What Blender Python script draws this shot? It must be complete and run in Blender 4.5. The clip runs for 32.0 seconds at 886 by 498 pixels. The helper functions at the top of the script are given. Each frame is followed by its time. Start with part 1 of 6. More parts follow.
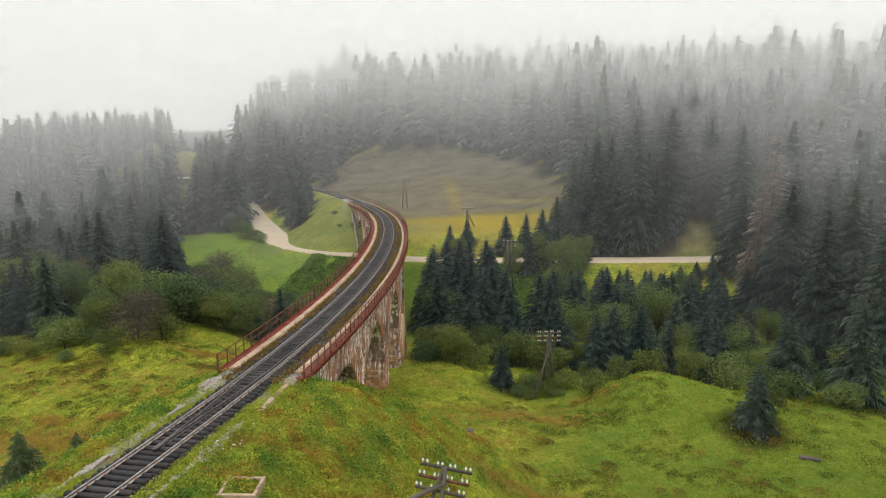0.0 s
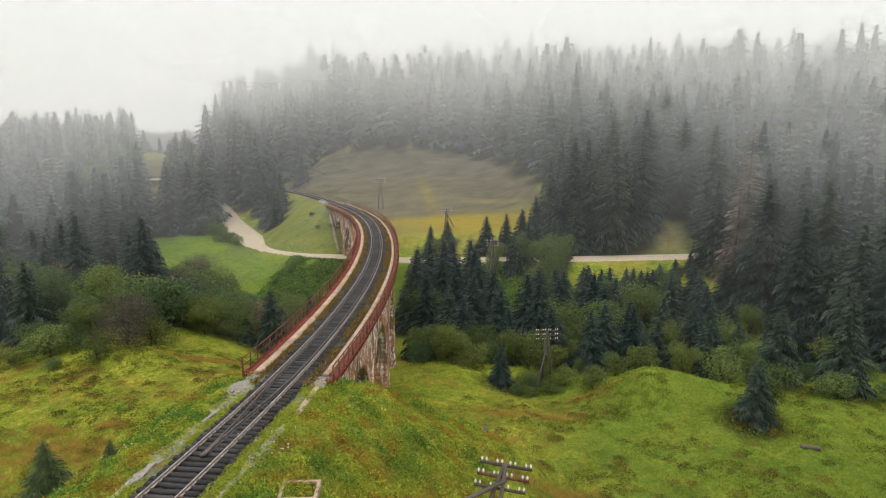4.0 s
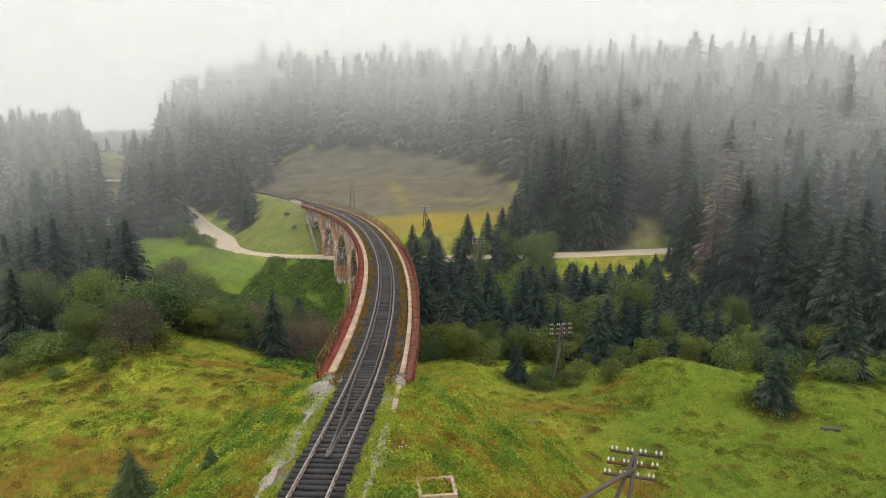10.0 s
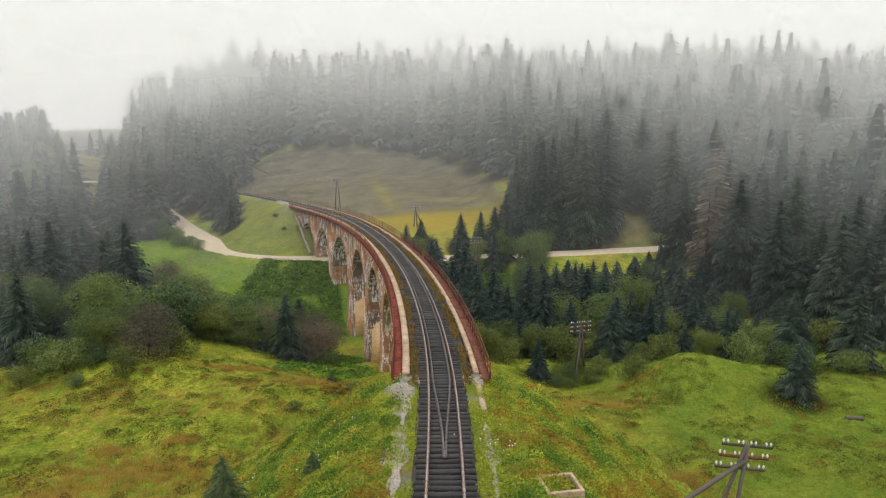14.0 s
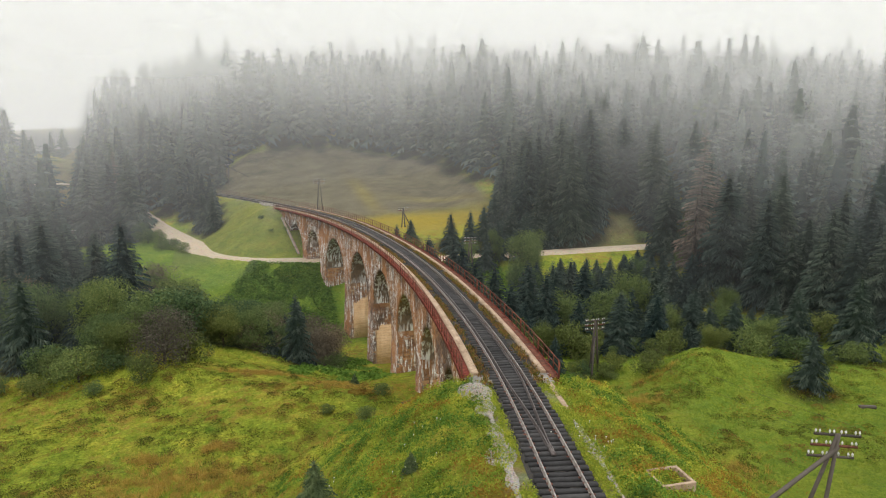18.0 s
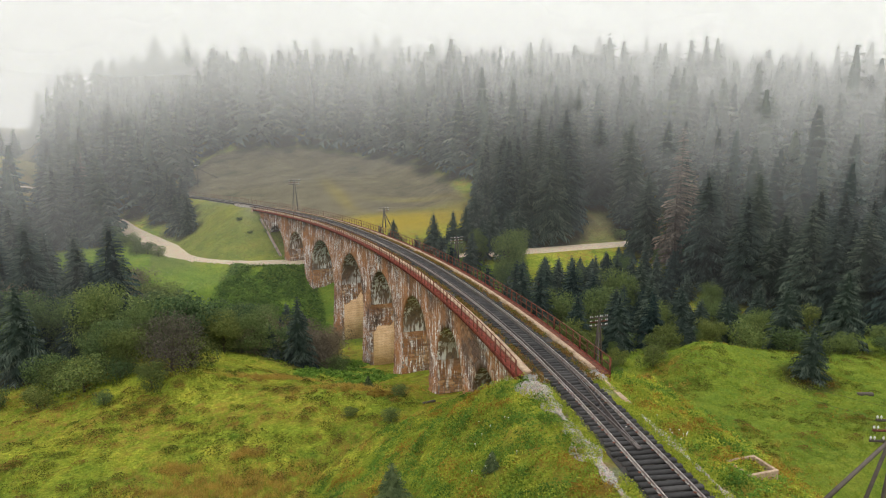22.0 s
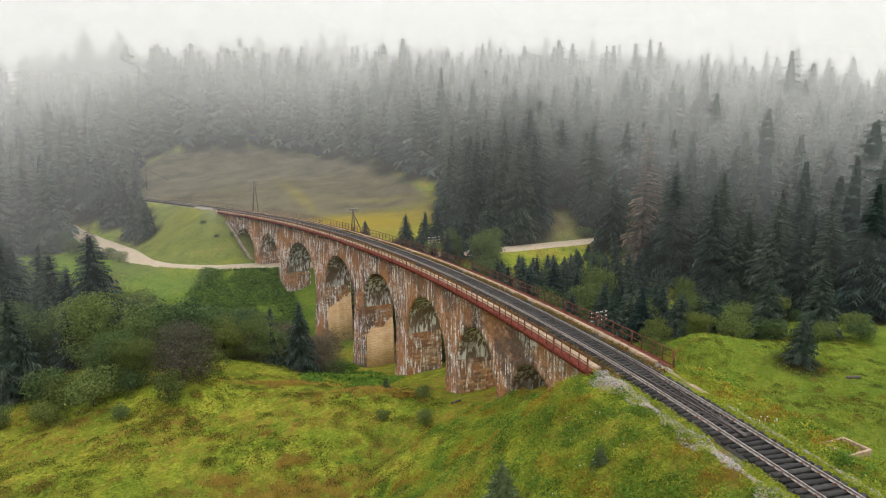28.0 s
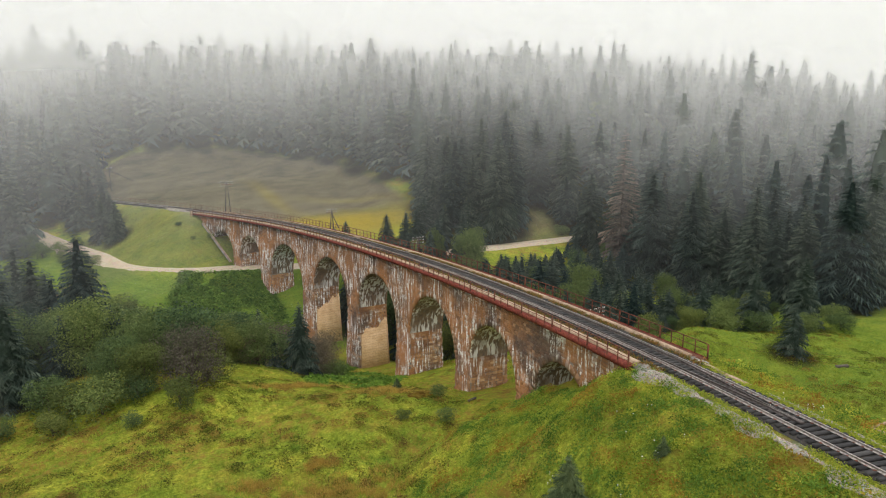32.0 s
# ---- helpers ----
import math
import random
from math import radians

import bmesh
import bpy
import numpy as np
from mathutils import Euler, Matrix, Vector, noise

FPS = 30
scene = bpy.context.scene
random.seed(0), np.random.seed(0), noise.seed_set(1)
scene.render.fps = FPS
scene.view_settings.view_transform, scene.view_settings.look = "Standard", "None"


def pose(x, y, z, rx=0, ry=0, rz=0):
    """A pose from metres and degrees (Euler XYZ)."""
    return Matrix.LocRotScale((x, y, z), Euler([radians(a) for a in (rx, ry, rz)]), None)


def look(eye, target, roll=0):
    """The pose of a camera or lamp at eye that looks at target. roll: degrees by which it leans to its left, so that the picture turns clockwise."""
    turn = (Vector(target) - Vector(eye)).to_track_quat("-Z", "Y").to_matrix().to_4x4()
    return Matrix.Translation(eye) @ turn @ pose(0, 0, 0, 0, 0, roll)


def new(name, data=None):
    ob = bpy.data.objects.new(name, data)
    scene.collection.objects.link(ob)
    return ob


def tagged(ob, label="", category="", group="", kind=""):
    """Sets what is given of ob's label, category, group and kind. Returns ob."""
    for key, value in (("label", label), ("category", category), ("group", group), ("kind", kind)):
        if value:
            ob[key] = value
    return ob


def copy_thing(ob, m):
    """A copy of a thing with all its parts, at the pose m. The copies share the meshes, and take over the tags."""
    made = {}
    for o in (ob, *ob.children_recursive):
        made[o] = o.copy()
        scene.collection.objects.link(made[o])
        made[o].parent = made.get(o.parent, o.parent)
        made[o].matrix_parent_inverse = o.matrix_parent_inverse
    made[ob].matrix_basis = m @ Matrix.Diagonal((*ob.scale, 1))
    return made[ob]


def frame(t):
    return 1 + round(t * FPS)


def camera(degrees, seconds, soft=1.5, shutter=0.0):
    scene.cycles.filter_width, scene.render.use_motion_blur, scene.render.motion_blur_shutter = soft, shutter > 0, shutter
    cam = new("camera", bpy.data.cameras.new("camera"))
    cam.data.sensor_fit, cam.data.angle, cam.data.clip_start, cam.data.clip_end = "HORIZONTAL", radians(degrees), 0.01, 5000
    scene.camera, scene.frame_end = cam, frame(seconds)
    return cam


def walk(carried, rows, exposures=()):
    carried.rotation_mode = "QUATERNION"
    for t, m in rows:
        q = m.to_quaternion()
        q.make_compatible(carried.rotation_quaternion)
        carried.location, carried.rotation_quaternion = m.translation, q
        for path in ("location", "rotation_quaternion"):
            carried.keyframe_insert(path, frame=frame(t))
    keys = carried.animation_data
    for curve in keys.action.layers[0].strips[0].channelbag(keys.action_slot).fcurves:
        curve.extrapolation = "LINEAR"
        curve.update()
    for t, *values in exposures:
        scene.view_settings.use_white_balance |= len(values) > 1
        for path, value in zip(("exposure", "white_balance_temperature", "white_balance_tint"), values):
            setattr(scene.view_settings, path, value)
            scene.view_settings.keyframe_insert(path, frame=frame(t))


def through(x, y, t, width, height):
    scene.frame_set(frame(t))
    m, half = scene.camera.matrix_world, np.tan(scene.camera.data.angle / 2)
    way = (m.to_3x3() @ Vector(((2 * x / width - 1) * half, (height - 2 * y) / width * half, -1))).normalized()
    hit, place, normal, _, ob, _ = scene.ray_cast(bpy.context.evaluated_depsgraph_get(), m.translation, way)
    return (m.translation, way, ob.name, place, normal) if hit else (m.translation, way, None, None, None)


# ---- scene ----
cam = camera(67.5, 32.0, 1.05)
METRES, EYE, TILT, LEAN, TURN = 48.0, 15.2, -10.3, 0.0, 0.0
ROWS = [
    (0.0, 0.0000, 0.0000, 0.0000, 0.00, 0.00, 0.00),
    (0.5, -0.0108, -0.0002, -0.0002, -0.41, 0.01, 0.07),
    (1.0, -0.0215, -0.0004, -0.0003, -0.82, 0.00, 0.16),
    (1.5, -0.0323, -0.0006, -0.0004, -1.24, 0.01, 0.23),
    (2.0, -0.0433, -0.0009, -0.0002, -1.65, -0.00, 0.34),
    (2.5, -0.0546, -0.0012, -0.0001, -2.07, 0.02, 0.38),
    (3.0, -0.0657, -0.0010, -0.0002, -2.47, 0.02, 0.49),
    (3.5, -0.0768, -0.0009, -0.0005, -2.88, 0.04, 0.56),
    (5.5, -0.1220, 0.0012, -0.0006, -4.53, -0.02, 0.83),
    (6.0, -0.1342, 0.0013, -0.0005, -4.92, -0.03, 0.92),
    (6.5, -0.1476, 0.0018, -0.0004, -5.32, -0.04, 1.00),
    (7.0, -0.1618, 0.0026, -0.0004, -5.73, -0.05, 1.09),
    (7.5, -0.1772, 0.0035, -0.0006, -6.14, -0.05, 1.18),
    (8.0, -0.1932, 0.0047, -0.0008, -6.55, -0.07, 1.25),
    (8.5, -0.2098, 0.0060, -0.0011, -6.95, -0.07, 1.32),
    (9.0, -0.2267, 0.0075, -0.0010, -7.35, -0.09, 1.39),
    (9.5, -0.2439, 0.0090, -0.0007, -7.75, -0.11, 1.46),
    (10.0, -0.2613, 0.0107, -0.0006, -8.15, -0.13, 1.53),
    (10.5, -0.2790, 0.0126, -0.0002, -8.56, -0.13, 1.62),
    (11.0, -0.2970, 0.0146, 0.0003, -8.97, -0.14, 1.67),
    (11.5, -0.3153, 0.0169, 0.0010, -9.38, -0.16, 1.72),
    (12.0, -0.3337, 0.0193, 0.0016, -9.80, -0.17, 1.80),
    (12.5, -0.3523, 0.0219, 0.0024, -10.21, -0.18, 1.87),
    (13.0, -0.3711, 0.0246, 0.0032, -10.63, -0.20, 1.94),
    (13.5, -0.3901, 0.0275, 0.0042, -11.06, -0.22, 2.01),
    (14.0, -0.4089, 0.0304, 0.0051, -11.49, -0.26, 2.08),
    (14.5, -0.4279, 0.0336, 0.0061, -11.91, -0.27, 2.16),
    (16.5, -0.5007, 0.0459, 0.0097, -13.61, -0.35, 2.45),
    (17.0, -0.5182, 0.0488, 0.0110, -14.08, -0.38, 2.55),
    (17.5, -0.5352, 0.0520, 0.0122, -14.55, -0.41, 2.63),
    (18.0, -0.5518, 0.0552, 0.0133, -15.04, -0.43, 2.70),
    (18.5, -0.5683, 0.0586, 0.0143, -15.52, -0.47, 2.77),
    (19.0, -0.5847, 0.0621, 0.0155, -16.01, -0.49, 2.86),
    (19.5, -0.6006, 0.0657, 0.0166, -16.50, -0.53, 2.95),
    (20.0, -0.6167, 0.0696, 0.0176, -16.99, -0.56, 3.05),
    (20.5, -0.6327, 0.0734, 0.0189, -17.49, -0.59, 3.18),
    (21.0, -0.6483, 0.0776, 0.0203, -17.98, -0.64, 3.26),
    (21.5, -0.6642, 0.0819, 0.0213, -18.47, -0.66, 3.35),
    (22.0, -0.6801, 0.0862, 0.0229, -18.96, -0.70, 3.44),
    (22.5, -0.6958, 0.0905, 0.0247, -19.45, -0.72, 3.51),
    (23.0, -0.7114, 0.0949, 0.0268, -19.93, -0.75, 3.62),
    (23.5, -0.7270, 0.0994, 0.0287, -20.44, -0.78, 3.71),
    (24.0, -0.7423, 0.1039, 0.0304, -20.94, -0.83, 3.76),
    (24.5, -0.7578, 0.1086, 0.0317, -21.43, -0.88, 3.85),
    (25.0, -0.7732, 0.1137, 0.0326, -21.92, -0.92, 3.93),
    (25.5, -0.7886, 0.1188, 0.0339, -22.43, -0.97, 4.01),
    (27.5, -0.8510, 0.1402, 0.0397, -24.49, -1.15, 4.28),
    (28.0, -0.8662, 0.1459, 0.0410, -24.99, -1.19, 4.36),
    (28.5, -0.8803, 0.1515, 0.0421, -25.46, -1.23, 4.41),
    (29.0, -0.8954, 0.1574, 0.0434, -25.96, -1.27, 4.50),
    (29.5, -0.9103, 0.1635, 0.0444, -26.47, -1.31, 4.56),
    (30.0, -0.9250, 0.1698, 0.0456, -26.97, -1.36, 4.63),
    (30.5, -0.9396, 0.1763, 0.0467, -27.49, -1.39, 4.73),
    (31.0, -0.9543, 0.1828, 0.0478, -27.99, -1.44, 4.80),
    (31.5, -0.9688, 0.1894, 0.0493, -28.49, -1.49, 4.87),
    (32.0, -0.9831, 0.1961, 0.0509, -29.00, -1.54, 4.94),
]
walk(cam, [(t, pose(0, 0, EYE, TILT, LEAN, TURN) @ pose(METRES * x, METRES * y, METRES * z, 90 + pitch, roll, yaw)) for t, x, y, z, yaw, pitch, roll in ROWS])
# ---- line of the railway and lie of the land ----
KNOT_Y = np.array([20, 40, 60, 80, 100, 120, 140, 160, 185, 215, 250.0])
KNOT_X = np.array([-15.74, -11.79, -9.30, -8.20, -8.47, -10.04, -13.31, -18.68, -26.89, -38.74, -57.3])


def spline(kn, v, y):
    """Natural cubic through the knots."""
    n, h = len(kn), np.diff(kn)
    a, b = np.eye(n), np.zeros(n)
    for i in range(1, n - 1):
        a[i, i - 1], a[i, i], a[i, i + 1] = h[i - 1], 2 * (h[i - 1] + h[i]), h[i]
        b[i] = 6 * ((v[i + 1] - v[i]) / h[i] - (v[i] - v[i - 1]) / h[i - 1])
    m = np.linalg.solve(a, b)
    k = np.clip(np.searchsorted(kn, y) - 1, 0, n - 2)
    d = y - kn[k]
    return v[k] + d * ((v[k + 1] - v[k]) / h[k] - h[k] * (2 * m[k] + m[k + 1]) / 6) + d * d * m[k] / 2 + d ** 3 * (m[k + 1] - m[k]) / (6 * h[k])


_y = np.linspace(-30, 330, 3601)
_x = spline(KNOT_Y, KNOT_X, np.clip(_y, 20, 250))
_x = np.where(_y < 20, KNOT_X[0] + (_y - 20) * 0.2125, _x)
_x = np.where(_y > 250, KNOT_X[-1] - (_y - 250) * 0.56, _x)
_s = np.concatenate([[0], np.cumsum(np.hypot(np.diff(_x), np.diff(_y)))])
_s -= np.interp(22, _y, _s)              # s = 0 near the first sleepers seen


def rail_z(y):
    return 0.197 - 0.023 * (y - 30) - 0.147 * ((y - 30) / 100) ** 2


def line(s):
    """Centre, rail height and right-hand normal of the line at s metres along it."""
    x, y = np.interp(s, _s, _x), np.interp(s, _s, _y)
    dx = np.interp(s + 0.5, _s, _x) - np.interp(s - 0.5, _s, _x)
    dy = np.interp(s + 0.5, _s, _y) - np.interp(s - 0.5, _s, _y)
    q = np.maximum(np.hypot(dx, dy), 1e-6)
    return x, y, rail_z(y), dy / q, -dx / q


BRIDGE = (19.3, 147.0)                   # the viaduct's two ends along the line


def ramp(v, a, b):
    t = np.clip((v - a) / (b - a), 0, 1)
    return t * t * (3 - 2 * t)


def bump(x, y, cx, cy, rx, ry, turn=0.0):
    c, s = np.cos(turn), np.sin(turn)
    u, v = (x - cx) * c + (y - cy) * s, -(x - cx) * s + (y - cy) * c
    return np.exp(-(u / rx) ** 2 - (v / ry) ** 2)


def near_line(x, y, s0, s1, step=1.0):
    """Distance to a stretch of the line, the side of it (right is plus), and the rail's height there."""
    s = np.arange(s0, s1 + step, step)
    px, py, pz, nx, ny = line(s)
    shape, x, y = np.shape(x), np.ravel(x), np.ravel(y)
    best, side, z = np.full(x.shape, 1e9), np.zeros(x.shape), np.zeros(x.shape)
    for i in range(len(s)):
        dx, dy = x - px[i], y - py[i]
        d = dx * dx + dy * dy
        m = d < best
        best[m], z[m] = d[m], pz[i]
        side[m] = (dx * nx[i] + dy * ny[i])[m]
    return np.sqrt(best).reshape(shape), side.reshape(shape), z.reshape(shape)


ROAD = [(120, 126, -9.5), (85, 130, -10.2), (60, 132, -10.8), (38, 134, -11.4), (14, 137.5, -12.2), (-6, 142, -12.8), (-12, 144.4, -13), (-17, 146.2, -13), (-23.3, 148.7, -13), (-30.3, 153.7, -12.9), (-36.4, 158.9, -12.8),
        (-41.9, 166.5, -12.5), (-48, 178.9, -11.6), (-53.1, 190, -10.5), (-60.9, 207.2, -8.6), (-68, 221.1, -7.2), (-80, 242, -5)]


def smooth_path(points, n=14):
    """Points along a smooth curve through those given."""
    p = np.array(points, float)
    k = np.concatenate([[0], np.cumsum(np.hypot(*np.diff(p[:, :2], axis=0).T))])
    t = np.linspace(0, k[-1], n * len(p))
    return np.stack([spline(k, p[:, i], t) for i in range(3)], 1)


ROAD_LINE = smooth_path(ROAD)


def near_path(x, y, path):
    shape, x, y = np.shape(x), np.ravel(x), np.ravel(y)
    best, z = np.full(x.shape, 1e9), np.zeros(x.shape)
    for px, py, pz in path:
        d = (x - px) ** 2 + (y - py) ** 2
        m = d < best
        best[m], z[m] = d[m], pz
    return np.sqrt(best).reshape(shape), z.reshape(shape)


def stream_y(x):
    return 108.5 - 0.35 * x


def wild(x, y):
    """The land without railway and road."""
    far = np.clip(x, -160, 160)
    ya = stream_y(far)
    zs = -22 + 0.0011 * (far + 13) ** 2 * ramp(np.abs(far + 13), 0, 60) + 0.03 * np.clip(far, 0, 160)
    zs = np.minimum(zs, -12.5)
    u, v = ya - y, y - ya
    south = -11.4 - 0.9 * ramp(x, 0, 20) - 1.3 * ramp(-x, 38, 60)
    south = south + 2.9 * bump(x, y, 21.5, 65.0, 6.0, 5.0, 0.2) + 1.2 * bump(x, y, 30, 60, 9, 6)
    south = south + 1.2 * bump(x, y, -39.5, 77.5, 5.5, 3.5) + 1.0 * bump(x, y, -12.3, 58.5, 3.5, 3) - 1.4 * bump(x, y, -29, 85, 9, 6) - 1.9 * bump(x, y, -21, 80, 7, 8) - 2.9 * bump(x, y, 9, 70, 8.5, 9)
    south = south + 0.6 * bump(x, y, -24, 66, 7, 7) - 0.8 * bump(x, y, -22, 56, 6, 6) - 1.3 * bump(x, y, -9, 70, 7, 7)
    hs = zs + (south - zs) * ramp(u, 2, 36 + 16 * np.exp(-((x + 14) / 11) ** 2))
    rise = 0.226 * np.clip(v - 28, 0, None) + 9 * ramp(x, 30, 100) * ramp(v, 30, 120)
    top = 60 - 36 * ramp(-x, 30, 120) - 21 * ramp(-x, 118, 175) * (1 - ramp(y, 300, 360))
    top = top - 15 * ramp(-x - 0.29 * y, -6, 26) * ramp(y, 275, 330)      # a side valley opens to the north-west
    rise = top * np.tanh(rise / top)
    hn = zs + (-12.8 - zs) * ramp(v, 4, 34) + rise - 5.8 * ramp(y, 150, 192) * (1 - ramp(y, 236, 272)) * ramp(x, -104, -74) * (1 - ramp(x, 20, 46))
    h = np.where(u > 0, hs, hn)
    return h + 14 * ramp(-y, 0, 200)


def land(x, y, rough=True):
    x, y = np.asarray(x, float), np.asarray(y, float)
    h = wild(x, y)
    if rough:
        h = h + 0.16 * np.sin(0.55 * x + 1.3 * np.sin(0.31 * y)) * np.sin(0.47 * y + 0.9 * np.sin(0.43 * x)) + 0.35 * np.sin(0.11 * x + 2) * np.sin(0.13 * y)
    # road bench
    d, z = near_path(x, y, ROAD_LINE)
    w = ramp(d, 3.9, 8.0)
    h = np.where(d < 30, (z - 0.05) * (1 - w) + h * w, h)
    # fills and cuttings of the railway
    for s0, s1, right, fall in ((-60, 17.5, 3.7, 0.70), (149, 300, 2.9, 0.62)):
        d, side, z = near_line(x, y, s0, s1)
        beyond = np.sqrt(np.clip(d * d - side * side, 0, None))
        d = np.hypot(side, beyond)
        bed = z - 0.42
        flat = np.where(side > 0, right, 2.75)
        out = np.clip(d - flat, 0, None)
        fill = bed - np.where(out < 3, 0.10 * out ** 2, 0.9 + fall * (out - 3)) - 0.25 * ramp(d, 2.0, 3.2)
        if s0 < 0:                                                 # the bank drops off sharply beside the abutment
            fill = fill - 1.5 * ramp(beyond, 1.2, 4) * (1 - ramp(beyond, 7, 12))
        cut = bed + 0.55 * np.clip(d - 3.4, 0, None)
        h = np.maximum(h, fill)
        h = np.where(d < 60, np.minimum(h, cut), h)
        if s0 < 0 and rough:                                       # hummocks on the near bank
            hump = np.sin(1.05 * x + 1.6 * np.sin(0.62 * y)) * np.sin(0.93 * y + 1.8 * np.sin(0.71 * x))
            h = h + 0.20 * hump * ramp(d, 3.4, 5.5) * (1 - ramp(d, 16, 24))
    return h

# ---- overcast daylight ----
scene.cycles.transparent_max_bounces = 24
world = bpy.data.worlds.new("overcast_sky")
scene.world = world
world.use_nodes = True
nt = world.node_tree
nt.nodes.clear()
out = nt.nodes.new("ShaderNodeOutputWorld")
bg = nt.nodes.new("ShaderNodeBackground")
sky = nt.nodes.new("ShaderNodeTexSky")
sky.sky_type, sky.sun_disc = "NISHITA", False
sky.sun_elevation, sky.sun_rotation = radians(48), radians(200)
sky.air_density, sky.dust_density = 1.0, 6.0
geo = nt.nodes.new("ShaderNodeTexCoord")
sep = nt.nodes.new("ShaderNodeSeparateXYZ")
nt.links.new(geo.outputs["Generated"], sep.inputs[0])
cloud = nt.nodes.new("ShaderNodeValToRGB")      # cloud cover: brighter towards the zenith
cloud.color_ramp.elements[0].position, cloud.color_ramp.elements[0].color = 0.0, (0.77, 0.76, 0.74, 1)
cloud.color_ramp.elements[1].position, cloud.color_ramp.elements[1].color = 1.0, (1.80, 1.80, 1.80, 1)
e = cloud.color_ramp.elements.new(0.10)
e.color = (0.83, 0.82, 0.80, 1)
e = cloud.color_ramp.elements.new(0.26)
e.color = (0.845, 0.83, 0.815, 1)
nt.links.new(sep.outputs["Z"], cloud.inputs[0])
haze = nt.nodes.new("ShaderNodeMix")
haze.data_type = "RGBA"
haze.inputs[0].default_value = 0.985
nt.links.new(sky.outputs[0], haze.inputs[6])
nt.links.new(cloud.outputs[0], haze.inputs[7])
nt.links.new(haze.outputs[2], bg.inputs[0])
bg.inputs[1].default_value = 1.0
nt.links.new(bg.outputs[0], out.inputs[0])
lamp = bpy.data.lights.new("sun", "SUN")
lamp.energy, lamp.angle, lamp.color = 0.7, radians(75), (1.0, 0.96, 0.88)
sun = new("sun", lamp)
sun.matrix_world = look((0, 0, 60), (14, 38, 0))
scene.view_settings.exposure = 0.0

# ---- materials ----
def rgb(c):
    return (*c, 1.0)


class Nodes:
    """A node material under construction."""

    def __init__(self, name, rough=0.9, metal=0.0, spec=0.25):
        self.mat = bpy.data.materials.new(name)
        self.mat.use_nodes = True
        self.t = self.mat.node_tree
        self.b = self.t.nodes["Principled BSDF"]
        self.b.inputs["Roughness"].default_value = rough
        self.b.inputs["Metallic"].default_value = metal
        self.b.inputs["Specular IOR Level"].default_value = spec
        self.pos = self.node("ShaderNodeNewGeometry").outputs["Position"]

    def node(self, kind, **settings):
        n = self.t.nodes.new(kind)
        for k, v in settings.items():
            n.inputs[k].default_value = v
        return n

    def link(self, a, b):
        self.t.links.new(a, b)

    def noise(self, scale, detail=4.0, rough=0.6, stretch=None, vec=None):
        n = self.node("ShaderNodeTexNoise", Scale=scale, Detail=detail, Roughness=rough)
        v = vec or self.pos
        if stretch:
            m = self.node("ShaderNodeMapping")
            m.inputs["Scale"].default_value = stretch
            self.link(v, m.inputs["Vector"])
            v = m.outputs[0]
        self.link(v, n.inputs["Vector"])
        return n.outputs["Fac"]

    def steps(self, fac, *stops):
        n = self.t.nodes.new("ShaderNodeValToRGB")
        r = n.color_ramp
        for i, (p, c) in enumerate(stops):
            c = rgb(c) if not isinstance(c, float) else (c, c, c, 1)
            if i < 2:
                r.elements[i].position, r.elements[i].color = p, c
            else:
                r.elements.new(p).color = c
        self.link(fac, n.inputs[0])
        return n.outputs[0]

    def mix(self, fac, a, b, kind="MIX"):
        n = self.t.nodes.new("ShaderNodeMix")
        n.data_type, n.blend_type = "RGBA", kind
        for socket, v in ((n.inputs[0], fac), (n.inputs[6], a), (n.inputs[7], b)):
            if isinstance(v, (int, float)):
                socket.default_value = v
            elif isinstance(v, tuple):
                socket.default_value = rgb(v)
            else:
                self.link(v, socket)
        return n.outputs[2]

    def math(self, op, a, b=0.0):
        n = self.t.nodes.new("ShaderNodeMath")
        n.operation, n.use_clamp = op, op in ("MULTIPLY", "ADD", "SUBTRACT")
        for socket, v in zip(n.inputs, (a, b)):
            if isinstance(v, (int, float)):
                socket.default_value = v
            else:
                self.link(v, socket)
        return n.outputs[0]

    def scaled(self, a, b):
        n = self.t.nodes.new("ShaderNodeMath")
        n.operation = "MULTIPLY"
        self.link(a, n.inputs[0])
        n.inputs[1].default_value = b
        return n.outputs[0]

    def attr(self, name):
        n = self.t.nodes.new("ShaderNodeAttribute")
        n.attribute_name = name
        s = self.t.nodes.new("ShaderNodeSeparateColor")
        self.link(n.outputs["Color"], s.inputs[0])
        return s.outputs

    def random(self):
        return self.t.nodes.new("ShaderNodeObjectInfo").outputs["Random"]

    def island(self):
        return self.node("ShaderNodeNewGeometry").outputs["Random Per Island"]

    def done(self, colour, bump=None, strength=0.4, distance=0.03, rough=None):
        if isinstance(colour, tuple):
            self.b.inputs["Base Color"].default_value = rgb(colour)
        else:
            self.link(colour, self.b.inputs["Base Color"])
        if bump is not None:
            n = self.node("ShaderNodeBump", Strength=strength, Distance=distance)
            self.link(bump, n.inputs["Height"])
            self.link(n.outputs[0], self.b.inputs["Normal"])
        if rough is not None:
            self.link(rough, self.b.inputs["Roughness"])
        return self.mat


